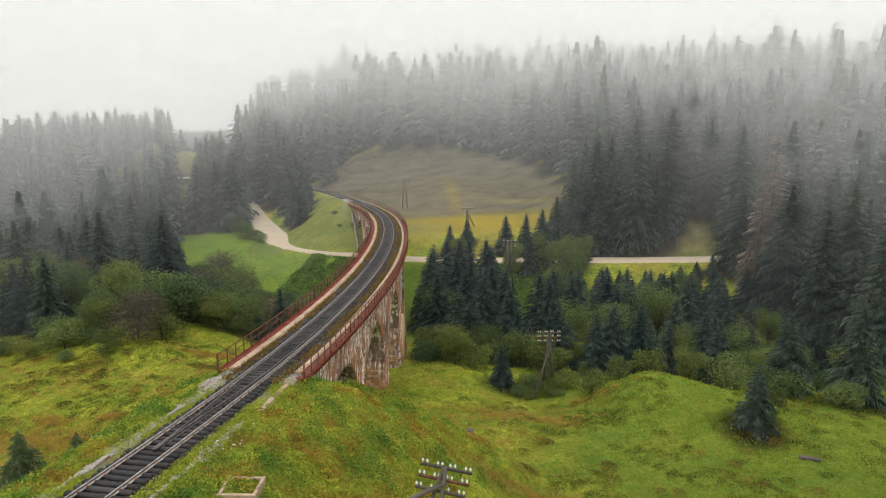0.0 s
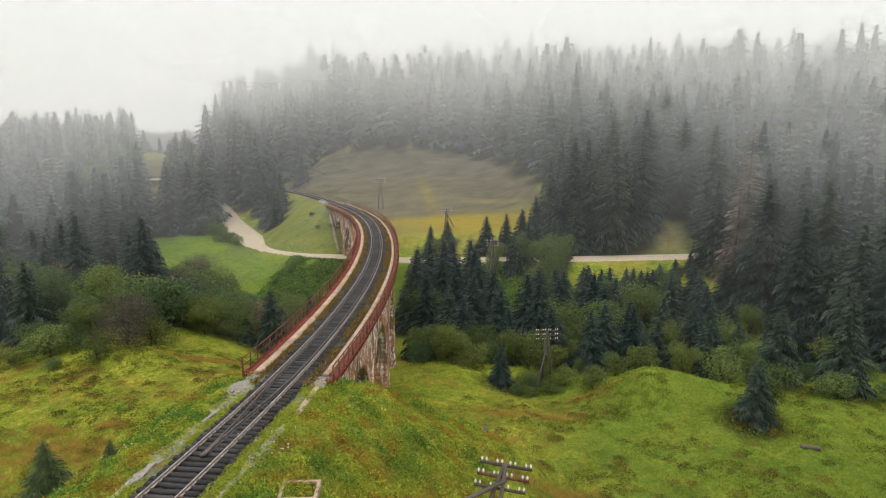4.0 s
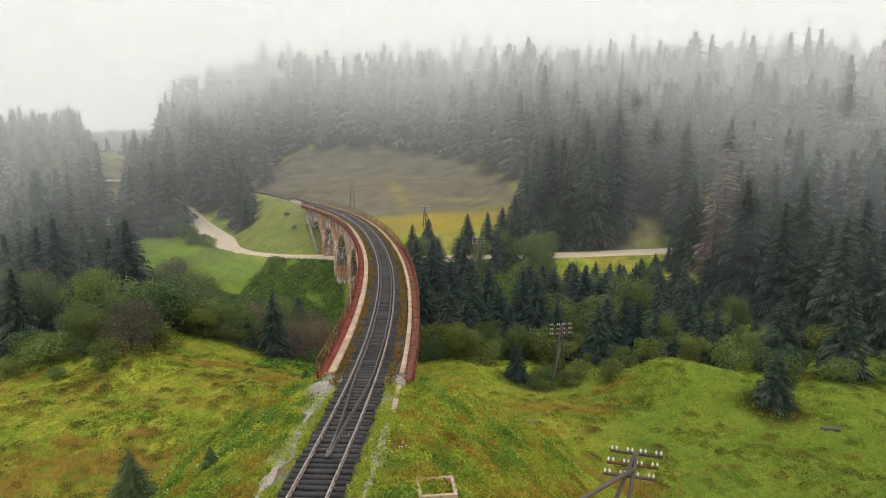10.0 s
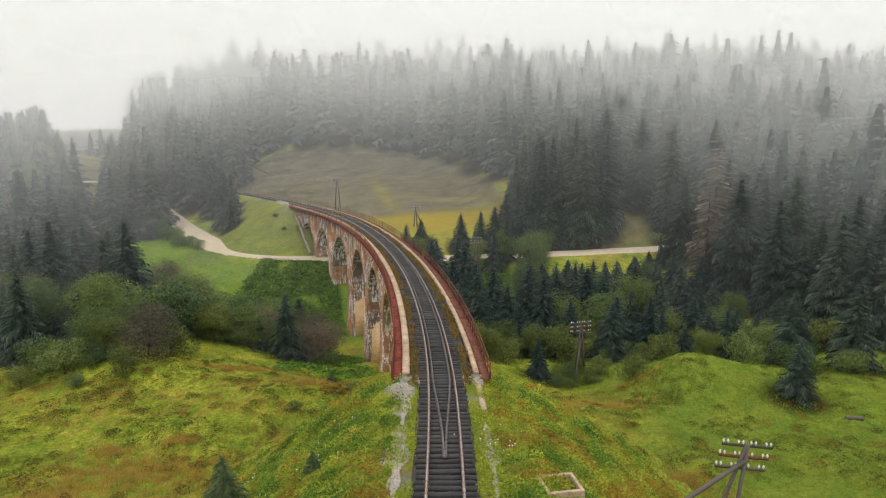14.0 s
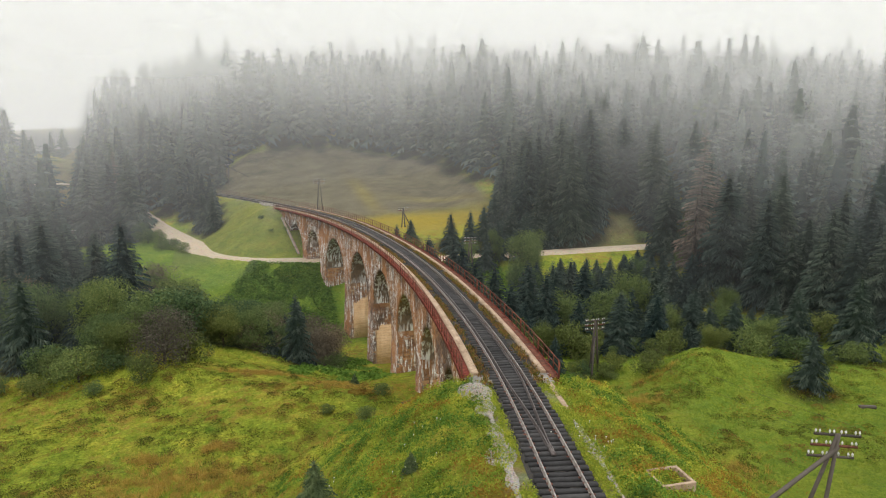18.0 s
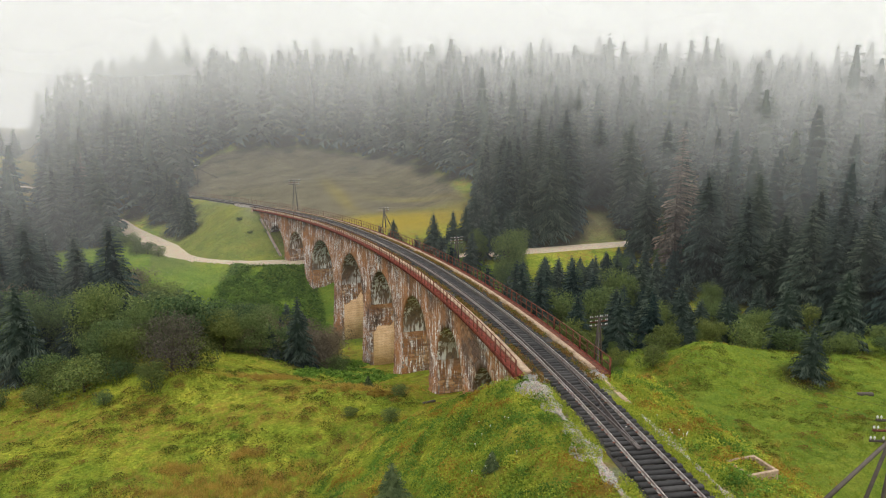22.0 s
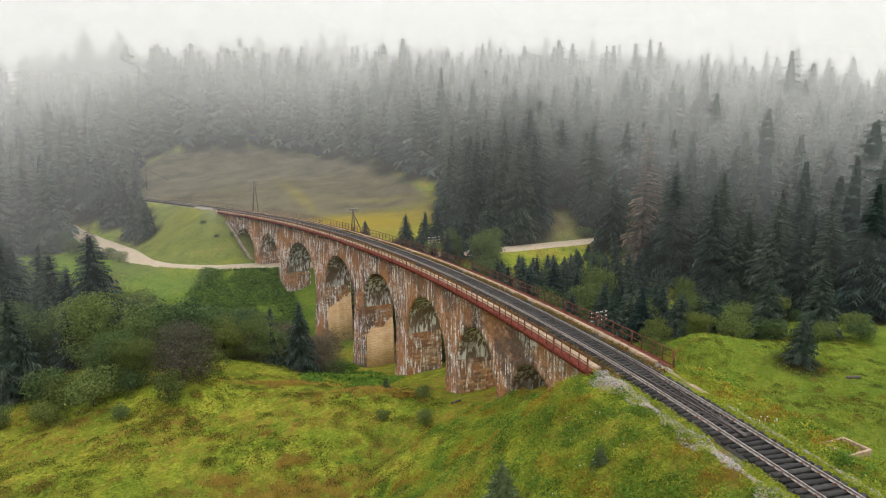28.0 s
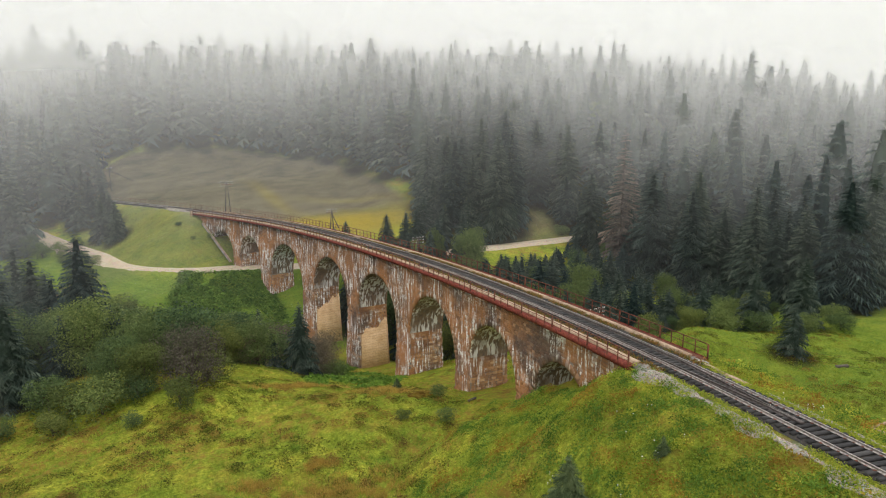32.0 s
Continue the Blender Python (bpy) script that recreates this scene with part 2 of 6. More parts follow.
def masonry(name, per, dark=(0.105, 0.068, 0.048), mid=(0.33, 0.170, 0.088), light=(0.48, 0.305, 0.185)):
    m = Nodes(name, 0.92)
    who = m.island() if per else m.random()
    tone = m.steps(who, (0.0, dark), (1.0, light), (0.25, (0.22, 0.115, 0.062)), (0.75, mid))
    broad = m.steps(m.noise(0.35, 5, 0.7), (0.35, (0.34, 0.19, 0.095)), (0.65, (0.40, 0.26, 0.155)))
    tone = m.mix(0.25, tone, broad)
    big = m.noise(0.16, 4, 0.65, (1, 1, 2.2))
    tone = m.mix(m.steps(big, (0.44, 0.0), (0.56, 0.75)), tone, (0.095, 0.074, 0.064))        # sooty weathered stretches
    orange = m.noise(0.23, 3, vec=None, stretch=(1, 1, 0.6))
    tone = m.mix(m.steps(orange, (0.43, 0.0), (0.58, 0.6)), tone, (0.46, 0.205, 0.075))        # iron stain
    fine = m.noise(9, 5)
    tone = m.mix(0.35, tone, m.steps(fine, (0.3, (0.45, 0.43, 0.41)), (0.75, (1.4, 1.35, 1.3))), "MULTIPLY")
    runs = m.noise(3.6, 4, 0.65, (1.0, 1.0, 0.11))
    where = m.noise(0.22, 3)
    lime = m.math("MULTIPLY", m.steps(runs, (0.515, 0.0), (0.555, 1.0)), m.steps(where, (0.42, 0.0), (0.52, 1.0)))
    each = m.math("FRACT", m.scaled(who, 7.31))
    lime = m.math("MULTIPLY", lime, m.steps(each, (0.15, 0.35), (0.40, 1.0)))
    tone = m.mix(lime, tone, (0.74, 0.72, 0.67))                                              # lime leached down the wall
    return m.done(tone, fine, 0.5, 0.04)


def rusty(name, base=(0.16, 0.036, 0.026)):
    m = Nodes(name, 0.85, 0.0, 0.12)
    n = m.noise(3.5, 5, 0.65)
    col = m.steps(n, (0.32, (0.085, 0.026, 0.018)), (0.7, (0.26, 0.080, 0.048)), (0.5, base))
    return m.done(col, m.noise(30, 3), 0.3, 0.01)


def concrete(name, a, b):
    m = Nodes(name, 0.9)
    n = m.mix(0.5, m.noise(0.9, 4), m.noise(7, 5))
    return m.done(m.steps(n, (0.36, a), (0.64, b)), m.noise(25, 4), 0.4, 0.02)


def foliage(name, deep, mid, fresh, tint=False, through=0.25, low=(0.62, 0.70, 0.72), high=(1.35, 1.25, 1.05)):
    m = Nodes(name, 0.85, 0.0, 0.12)
    col = m.steps(m.island(), (0.0, deep), (1.0, fresh), (0.5, mid))
    who = m.attr("tint")[0] if tint else m.random()
    col = m.mix(1.0, col, m.steps(who, (0.0, low), (1.0, high)), "MULTIPLY")
    m.link(col, m.b.inputs["Base Color"])
    if through:
        tr = m.node("ShaderNodeBsdfTranslucent")
        m.link(col, tr.inputs["Color"])
        mixer = m.node("ShaderNodeMixShader", Fac=through)
        m.link(m.b.outputs[0], mixer.inputs[1])
        m.link(tr.outputs[0], mixer.inputs[2])
        m.link(mixer.outputs[0], m.t.nodes["Material Output"].inputs["Surface"])
    return m.mat


def wood(name, a, b, rough=0.85):
    m = Nodes(name, rough)
    tone = m.mix(0.5, m.steps(m.noise(2.2, 5, 0.7), (0.3, a), (0.7, b)), m.steps(m.random(), (0.0, a), (1.0, b)))
    return m.done(tone, m.noise(18, 4), 0.5, 0.02)


def ground_cover():
    m = Nodes("grass_ground", 0.95, 0.0, 0.08)
    cover = m.attr("cover")                     # red: dry hill meadow, green: flowering yellow, blue: bare gravel
    lush = m.steps(m.noise(0.30, 6, 0.72), (0.33, (0.120, 0.200, 0.026)), (0.66, (0.41, 0.415, 0.062)), (0.5, (0.250, 0.320, 0.042)))
    blade = m.steps(m.noise(4.5, 6, 0.85), (0.30, (0.28, 0.30, 0.26)), (0.70, (1.75, 1.65, 1.4)))
    lush = m.mix(0.9, lush, blade, "MULTIPLY")
    spot = m.steps(m.noise(2.2, 5, 0.8), (0.38, (0.66, 0.70, 0.60)), (0.60, (1.4, 1.32, 1.18)))
    lush = m.mix(0.75, lush, spot, "MULTIPLY")
    straw = m.math("MULTIPLY", m.steps(m.noise(0.12, 3), (0.42, 0.0), (0.58, 1.0)), m.steps(m.noise(0.9, 5, 0.7), (0.42, 0.0), (0.62, 0.9)))
    moist = m.attr("near_trees")[1]
    dryness = m.math("SUBTRACT", 1.0, moist)
    lush = m.mix(m.math("MULTIPLY", straw, dryness), lush, (0.33, 0.21, 0.045))
    rust = m.math("MULTIPLY", m.steps(m.noise(0.21, 3, stretch=(1, 1, 1)), (0.52, 0.0), (0.66, 1.0)), m.steps(m.noise(0.8, 4, 0.7), (0.48, 0.0), (0.62, 0.85)))
    lush = m.mix(m.math("MULTIPLY", rust, dryness), lush, (0.19, 0.10, 0.026))
    lush = m.mix(m.math("MULTIPLY", moist, 0.75), lush, m.mix(m.noise(0.8, 4, 0.7), (0.045, 0.105, 0.014), (0.18, 0.285, 0.040)))
    shade = m.steps(m.noise(0.6, 5, 0.75), (0.56, 0.0), (0.70, 0.4))
    lush = m.mix(shade, lush, (0.045, 0.085, 0.014))
    dry = m.steps(m.noise(0.16, 6, 0.75, (0.8, 1.2, 1)), (0.3, (0.080, 0.076, 0.044)), (0.7, (0.215, 0.185, 0.115)))
    dry = m.mix(0.5, dry, blade, "MULTIPLY")
    col = m.mix(cover[0], lush, dry)
    col = m.mix(cover[1], col, m.mix(m.noise(0.5, 4), (0.25, 0.21, 0.016), (0.46, 0.32, 0.022)))
    stone = m.steps(m.noise(5, 5, 0.8), (0.3, (0.10, 0.095, 0.085)), (0.7, (0.42, 0.41, 0.38)))
    col = m.mix(cover[2], col, stone)
    # ground colour goes nearly black-brown close to the spruces
    near_trees = m.attr("near_trees")[0]
    col = m.mix(m.math("MULTIPLY", near_trees, 0.92), col, m.steps(m.noise(1.3, 4), (0.3, (0.014, 0.017, 0.009)), (0.7, (0.040, 0.036, 0.020))))
    return m.done(col, m.noise(3.5, 7, 0.85), 1.0, 0.35)


def gravel(name, a, b, scale=8.0):
    m = Nodes(name, 0.95)
    v = m.node("ShaderNodeTexVoronoi", Scale=scale)
    m.link(m.pos, v.inputs["Vector"])
    tone = m.mix(0.55, m.steps(m.noise(1.1, 4), (0.35, a), (0.65, b)), v.outputs["Color"], "OVERLAY")
    return m.done(m.mix(0.75, tone, m.mix(m.noise(0.6, 4), a, b)), v.outputs["Distance"], 0.8, 0.05)


def glaze(name, col, rough=0.25):
    m = Nodes(name, rough, 0.0, 0.5)
    return m.done(m.mix(m.noise(20, 2), col, tuple(0.8 * c for c in col)))


M_STONE = masonry("weathered_ashlar", False)
M_STONES = masonry("weathered_ashlar_joined", True)
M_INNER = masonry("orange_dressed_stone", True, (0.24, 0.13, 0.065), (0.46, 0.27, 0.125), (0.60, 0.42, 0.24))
M_CORE = concrete("lime_mortar", (0.13, 0.10, 0.08), (0.33, 0.29, 0.24))
m = Nodes("buff_dressed_stone", 0.9)                        # close-jointed courses
sepz = m.node("ShaderNodeSeparateXYZ")
m.link(m.pos, sepz.inputs[0])
joint = m.steps(m.math("FRACT", m.scaled(sepz.outputs["Z"], 2.4)), (0.0, 0.35), (0.12, 1.0))
tone = m.steps(m.mix(0.5, m.noise(0.5, 4, 0.6, (1, 1, 3)), m.noise(5, 5)), (0.36, (0.56, 0.34, 0.165)), (0.64, (0.78, 0.57, 0.34)))
M_RENDER = m.done(m.mix(0.7, tone, joint, "MULTIPLY"), joint, 0.5, 0.03)
M_RING = masonry("arch_ring_stone", False, (0.10, 0.07, 0.055), (0.23, 0.15, 0.10), (0.33, 0.24, 0.17))
M_RUST = rusty("red_oxide_rust")
M_RUST2 = rusty("brown_rust", (0.13, 0.06, 0.04))
M_KERB = concrete("pale_kerb_concrete", (0.22, 0.15, 0.095), (0.54, 0.41, 0.29))
M_GREYC = concrete("grey_concrete", (0.16, 0.15, 0.13), (0.42, 0.40, 0.36))
M_SLEEPER = wood("creosoted_sleeper_wood", (0.017, 0.017, 0.018), (0.078, 0.075, 0.073))
M_POLE = wood("weathered_pole_wood", (0.045, 0.038, 0.033), (0.13, 0.11, 0.09))
M_BARK = wood("bark", (0.045, 0.035, 0.028), (0.11, 0.085, 0.065), 0.95)
M_BALLAST = gravel("dark_ballast", (0.015, 0.014, 0.013), (0.085, 0.078, 0.068), 14)
M_PALEGRAVEL = gravel("pale_gravel", (0.26, 0.235, 0.20), (0.52, 0.48, 0.42), 10)
M_ROAD = gravel("pale_dirt_road", (0.40, 0.32, 0.22), (0.54, 0.46, 0.35), 3)
M_GLASS = glaze("white_porcelain", (0.78, 0.78, 0.74))
M_SPRUCE = foliage("spruce_needles", (0.024, 0.040, 0.036), (0.054, 0.082, 0.073), (0.120, 0.158, 0.138))
M_SPRUCES = foliage("spruce_needles_woods", (0.024, 0.042, 0.041), (0.052, 0.083, 0.078), (0.115, 0.154, 0.138), True)
M_DEAD = foliage("dead_spruce_twigs", (0.075, 0.066, 0.060), (0.135, 0.116, 0.105), (0.25, 0.215, 0.195), False, 0.0)
M_LEAF = foliage("broad_leaves", (0.068, 0.104, 0.050), (0.115, 0.164, 0.078), (0.185, 0.240, 0.114), False, 0.40, (0.62, 0.72, 0.66), (1.40, 1.28, 0.85))
M_OLIVE = foliage("yellowing_leaves", (0.075, 0.104, 0.034), (0.122, 0.156, 0.052), (0.190, 0.225, 0.080), False, 0.42)
M_TWIG = foliage("grey_brown_twigs", (0.085, 0.072, 0.055), (0.15, 0.125, 0.095), (0.22, 0.185, 0.140))
M_GRASS = foliage("grass_blades", (0.29, 0.36, 0.038), (0.39, 0.44, 0.052), (0.50, 0.51, 0.078), True, 0.4, (0.45, 0.60, 0.58), (1.12, 1.02, 1.0))
M_HERB = foliage("butterbur_leaves", (0.090, 0.175, 0.026), (0.135, 0.245, 0.038), (0.205, 0.330, 0.056), True, 0.3, (0.45, 0.52, 0.5), (1.3, 1.2, 1.0))
M_WILT = foliage("rust_brown_herbs", (0.26, 0.145, 0.026), (0.38, 0.225, 0.036), (0.47, 0.31, 0.05), True, 0.45, (0.55, 0.6, 0.6), (1.1, 1.15, 1.1))
M_DECKWEED = foliage("deck_weeds", (0.16, 0.085, 0.034), (0.25, 0.135, 0.050), (0.32, 0.21, 0.075), True, 0.4)
M_TUSSOCK = foliage("dark_tussock_grass", (0.055, 0.075, 0.014), (0.11, 0.125, 0.022), (0.20, 0.17, 0.035), True, 0.4)
M_STRAW = foliage("straw_grass", (0.34, 0.23, 0.050), (0.46, 0.32, 0.075), (0.58, 0.44, 0.13), True, 0.5, (0.7, 0.72, 0.7), (1.2, 1.15, 1.05))
M_YOUNG = foliage("young_spruce_needles", (0.045, 0.072, 0.036), (0.085, 0.122, 0.060), (0.150, 0.195, 0.100))
M_BROWN = foliage("brown_bilberry_leaves", (0.105, 0.075, 0.026), (0.175, 0.110, 0.034), (0.26, 0.165, 0.050), True, 0.35)
M_BLOOM = glaze("white_umbels", (0.74, 0.74, 0.66), 0.9)
M_GROUND = ground_cover()
M_WIRE = rusty("dull_wire", (0.08, 0.075, 0.07))
M_ALGAE = concrete("whitewashed_masonry", (0.22, 0.20, 0.18), (0.55, 0.53, 0.50))
m = Nodes("arch_barrel_masonry", 0.92)
tone = m.steps(m.noise(2.2, 5, 0.7), (0.3, (0.115, 0.090, 0.074)), (0.7, (0.28, 0.19, 0.125)))
lime = m.math("MULTIPLY", m.steps(m.noise(2.6, 4, 0.65, (1, 1, 0.12)), (0.485, 0.0), (0.54, 1.0)), m.steps(m.noise(0.25, 2), (0.36, 0.0), (0.5, 1.0)))
M_BARREL = m.done(m.mix(lime, tone, (0.72, 0.70, 0.66)), m.noise(4, 5), 0.6, 0.06)

# ---- builders ----
def raw(name, verts, faces, mat=None):
    """A mesh from an array of vertices and an array of faces of one size."""
    v, f = np.asarray(verts, np.float32), np.asarray(faces, np.int32)
    me = bpy.data.meshes.new(name)
    me.vertices.add(len(v))
    me.vertices.foreach_set("co", v.ravel())
    me.loops.add(f.size)
    me.loops.foreach_set("vertex_index", f.ravel())
    me.polygons.add(len(f))
    me.polygons.foreach_set("loop_start", np.arange(len(f), dtype=np.int32) * f.shape[1])
    me.update(calc_edges=True)
    if mat:
        me.materials.append(mat)
    return me


def place(name, me, parent=None, label=""):
    """Links a mesh whose vertices are world places, under a thing or part if one is given."""
    ob = new(name, me)
    if parent:
        at, up = Vector(), parent
        while up:
            at, up = at + up.location, up.parent
        ob.parent = parent
        ob.location = -at
    if label:
        tagged(ob, label)
    return ob


def thing(name, at, label, category, group="", kind=""):
    ob = new(name)
    ob.location = at
    ob.empty_display_size = 0.2
    return tagged(ob, label, category, group, kind)


def part(name, bm, mat, parent, label=""):
    me = bpy.data.meshes.new(name)
    bm.to_mesh(me)
    bm.free()
    me.materials.append(mat)
    return place(name, me, parent, label)


def sub(name, me, parent, m, label=""):
    """A part at the pose m, in world metres, under a thing that stands unturned."""
    ob = new(name, me)
    ob.parent = parent
    ob.matrix_basis = Matrix.Translation(-parent.location) @ m
    if label:
        tagged(ob, label)
    return ob


BOX = np.array([(x, y, z) for z in (0, 1) for y in (0, 1) for x in (0, 1)], float)
BOX_F = np.array([(0, 2, 3, 1), (4, 5, 7, 6), (0, 1, 5, 4), (2, 6, 7, 3), (0, 4, 6, 2), (1, 3, 7, 5)])


def at_line(s, o, z):
    """World places from metres along the line, metres to its right and metres above the rail."""
    x, y, r, nx, ny = line(s)
    return np.stack([x + o * nx, y + o * ny, r + z], -1)


def sweep(name, stations, profile, mat, parent=None, closed=True, label=""):
    """A profile of (offset, height) drawn along the line; offset may vary by station through a function."""
    s = np.asarray(stations, float)
    rows = []
    for o, z in profile:
        oo = o(s) if callable(o) else np.full(len(s), float(o))
        rows.append(at_line(s, oo, z))
    v = np.stack(rows, 1)
    n, k = v.shape[:2]
    f = []
    for j in range(k if closed else k - 1):
        a, b = np.arange(n - 1) * k + j, np.arange(n - 1) * k + (j + 1) % k
        f.append(np.stack([a, b, b + k, a + k], 1))
    me = raw(name, v.reshape(-1, 3), np.concatenate(f), mat)
    if closed:
        bm = bmesh.new()
        bm.from_mesh(me)
        bm.verts.ensure_lookup_table()
        bm.faces.new([bm.verts[i] for i in range(k)][::-1])
        bm.faces.new([bm.verts[(n - 1) * k + i] for i in range(k)])
        bmesh.ops.recalc_face_normals(bm, faces=bm.faces)
        bm.to_mesh(me)
        bm.free()
    return place(name, me, parent, label)


def rod(a, b, r0, r1=None, n=8, wob=0.0):
    """Vertices and quads of a round bar from a to b."""
    a, b = np.array(a, float), np.array(b, float)
    r1 = r0 if r1 is None else r1
    d = b - a
    d /= np.linalg.norm(d)
    u = np.cross(d, (0, 0, 1.0) if abs(d[2]) < 0.9 else (1.0, 0, 0))
    u /= np.linalg.norm(u)
    w = np.cross(d, u)
    t = np.linspace(0, 2 * np.pi, n, endpoint=False)
    ring = np.cos(t)[:, None] * u + np.sin(t)[:, None] * w
    v = np.concatenate([a + ring * r0, b + ring * r1, [a], [b]])
    i = np.arange(n)
    j = (i + 1) % n
    side = np.stack([i, j, j + n, i + n], 1)
    cap0 = np.stack([j, i, np.full(n, 2 * n), np.full(n, 2 * n)], 1)
    cap1 = np.stack([i + n, j + n, np.full(n, 2 * n + 1), np.full(n, 2 * n + 1)], 1)
    tri = np.concatenate([side[:, [0, 1, 2]], side[:, [0, 2, 3]], cap0[:, :3], cap1[:, :3]])
    return v, tri


def join(pieces):
    v, f, k = [], [], 0
    for a, b in pieces:
        v.append(a)
        f.append(np.asarray(b) + k)
        k += len(a)
    return np.concatenate(v), np.concatenate(f)


def beam(a, b, w, h, up=(0, 0, 1)):
    """Vertices and quads of a squared bar from a to b."""
    a, b = np.array(a, float), np.array(b, float)
    d = (b - a) / np.linalg.norm(b - a)
    side = np.cross(d, up)
    side /= np.linalg.norm(side)
    top = np.cross(side, d)
    v = np.array([p + sx * side * w / 2 + sz * top * h / 2 for sz in (-1, 1) for p in (a, b) for sx in (-1, 1)])
    return v, BOX_F


# ---- ground ----
def grid_lines(pieces):
    v = [np.arange(a, b, step) for a, b, step in pieces]
    return np.concatenate(v)


xs = grid_lines([(-2600, -600, 200), (-600, -220, 24), (-220, -90, 5), (-90, -58, 1.6), (-58, 46, 0.62), (46, 100, 1.8), (100, 240, 5), (240, 600, 24), (600, 2601, 200)])
ys = grid_lines([(-2600, -400, 200), (-400, -40, 18), (-40, 8, 3), (8, 98, 0.62), (98, 180, 1.3), (180, 300, 2.6), (300, 460, 6), (460, 800, 24), (800, 3001, 200)])
gx, gy = np.meshgrid(xs, ys)
gz = land(gx, gy)
tuft = np.random.default_rng(3).normal(0, 1, gx.shape)
d_near, side_near, _ = near_line(gx, gy, -60, 300, 2.0)
d_road, _ = near_path(gx, gy, ROAD_LINE)
open_field = ramp(d_near, 2.6, 4.0) * ramp(d_road, 3.0, 4.5)
lumps = np.sin(1.9 * gx + 1.7 * np.sin(1.1 * gy)) * np.sin(1.7 * gy + 1.9 * np.sin(1.3 * gx))
gz = gz + (0.075 * tuft + 0.09 * lumps) * open_field * (np.abs(gx) < 100) * (gy < 180) - 0.10 * ramp(-d_road, -3.2, -2.2)
verts = np.stack([gx, gy, gz], -1).reshape(-1, 3)
ny_, nx_ = gx.shape
i = (np.arange(ny_ - 1)[:, None] * nx_ + np.arange(nx_ - 1)[None]).ravel()
me = raw("ground", verts, np.stack([i, i + 1, i + 1 + nx_, i + nx_], 1), M_GROUND)
me.polygons.foreach_set("use_smooth", np.ones(len(me.polygons), bool))


def meadow(x, y):
    """How far a place belongs to the open meadow on the far hillside."""
    return ramp(y, 150, 158) * (x > np.interp(y, _y, _x) + 2) * ramp(-(np.abs((x + 9) / 43) ** 2.6 + np.abs((y - 197 + 0.17 * (x + 9)) / 56) ** 2.6), -1.14, -0.88)


dry = np.maximum(meadow(gx, gy) * (0.7 + 0.3 * ramp(gy, 165, 180)), np.clip(0.9 * bump(gx, gy, 52, 142, 16, 9) + 0.9 * bump(gx, gy, -90, 236, 20, 44) + 0.95 * ramp(gy, 285, 330) + 0.35 * ramp(gy, 148, 154) * (1 - ramp(gy, 192, 206)) * (gx < np.interp(gy, _y, _x)) * (gx > -46), 0, 1))
yellow = 0.85 * bump(gx, gy, 7, 167, 28, 8.5, -0.30) + 0.6 * bump(gx, gy, 9, 156, 16, 7, -0.1) + 0.35 * bump(gx, gy, 3, 198, 2.4, 18, 0.1) + 0.30 * bump(gx, gy, 22, 186, 2.5, 14, 0.9)
pale = ramp(-d_near, -2.9, -2.0) * ((gy < 42) | (gy > 168)) * np.clip(0.9 * np.sin(0.9 * gy + 0.7 * gx) - 0.15, 0, 0.6)
pale = np.maximum(pale, 0.9 * bump(gx, gy, -20.6, 175, 3, 9, -0.3))
cover = np.stack([dry, np.clip(yellow, 0, 1), np.clip(pale, 0, 1), np.ones_like(dry)], -1).reshape(-1, 4).astype(np.float32)
a = me.color_attributes.new("cover", "FLOAT_COLOR", "POINT")
a.data.foreach_set("color", cover.ravel())
tagged(place("ground", me), "green and straw-coloured rough grassland over hills and valley", "ground", "", "structure")

# ---- road ----
def strip(name, path, half, lift, mat, label, crown=0.08):
    p = np.array(path)
    d = np.gradient(p[:, :2], axis=0)
    d /= np.linalg.norm(d, axis=1)[:, None]
    n = np.stack([d[:, 1], -d[:, 0]], 1)
    rows = []
    rng = np.random.default_rng(5)
    for k in (-1.25, -1, -0.5, 0, 0.5, 1, 1.25):
        w = k * half * (1 + (0.10 * rng.normal(size=len(p)) if abs(k) == 1.25 else 0))
        q = p[:, :2] + n * np.broadcast_to(w, len(p))[:, None]
        z = p[:, 2] + lift + crown * (1 - k * k) - (0.25 if abs(k) == 1.25 else 0)
        rows.append(np.concatenate([q, z[:, None]], 1))
    v = np.stack(rows, 1)
    c, r = v.shape[:2]
    i = (np.arange(c - 1)[:, None] * r + np.arange(r - 1)[None]).ravel()
    me = raw(name, v.reshape(-1, 3), np.stack([i, i + 1, i + 1 + r, i + r], 1), mat)
    me.polygons.foreach_set("use_smooth", np.ones(len(me.polygons), bool))
    return tagged(place(name, me), label, "road", "", "structure")


road_run = smooth_path(ROAD, 20)
strip("road", road_run, 2.7 + 0.9 * ramp(-road_run[:, 0], 12, 30) - 1.0 * ramp(-road_run[:, 0], 44, 54), 0.02, M_ROAD, "pale unpaved dirt road winding through the valley")
up_road = [(-97, 227, 0), (-90, 230, 0), (-84, 233, 0), (-79, 237, 0)]
up_road = [(x, y, float(land(x, y)) + 0.35) for x, y, _ in up_road]
strip("road", smooth_path(up_road, 10), 2.0, 0.05, M_ROAD, "pale stretch of dirt road higher on the wooded hillside")

# ---- viaduct ----
W = 2.38                                     # half width of the masonry
RING = 0.62                                  # depth of the arch rings
ARCHES = [(24.6, 33.3), (36.5, 46.2), (49.6, 62.0), (66.0, 78.8), (82.8, 96.0), (100.6, 114.3), (118.6, 127.2), (130.4, 139.2)]
FOOT = [None, -9.8, -14.6, -18.6, -22.8, -23.4, -20.5, -15.2, None]
viaduct = thing("viaduct", (-9.0, 85.0, -22.0), "curved brown stone railway viaduct with eight arches and lime-streaked piers", "viaduct")
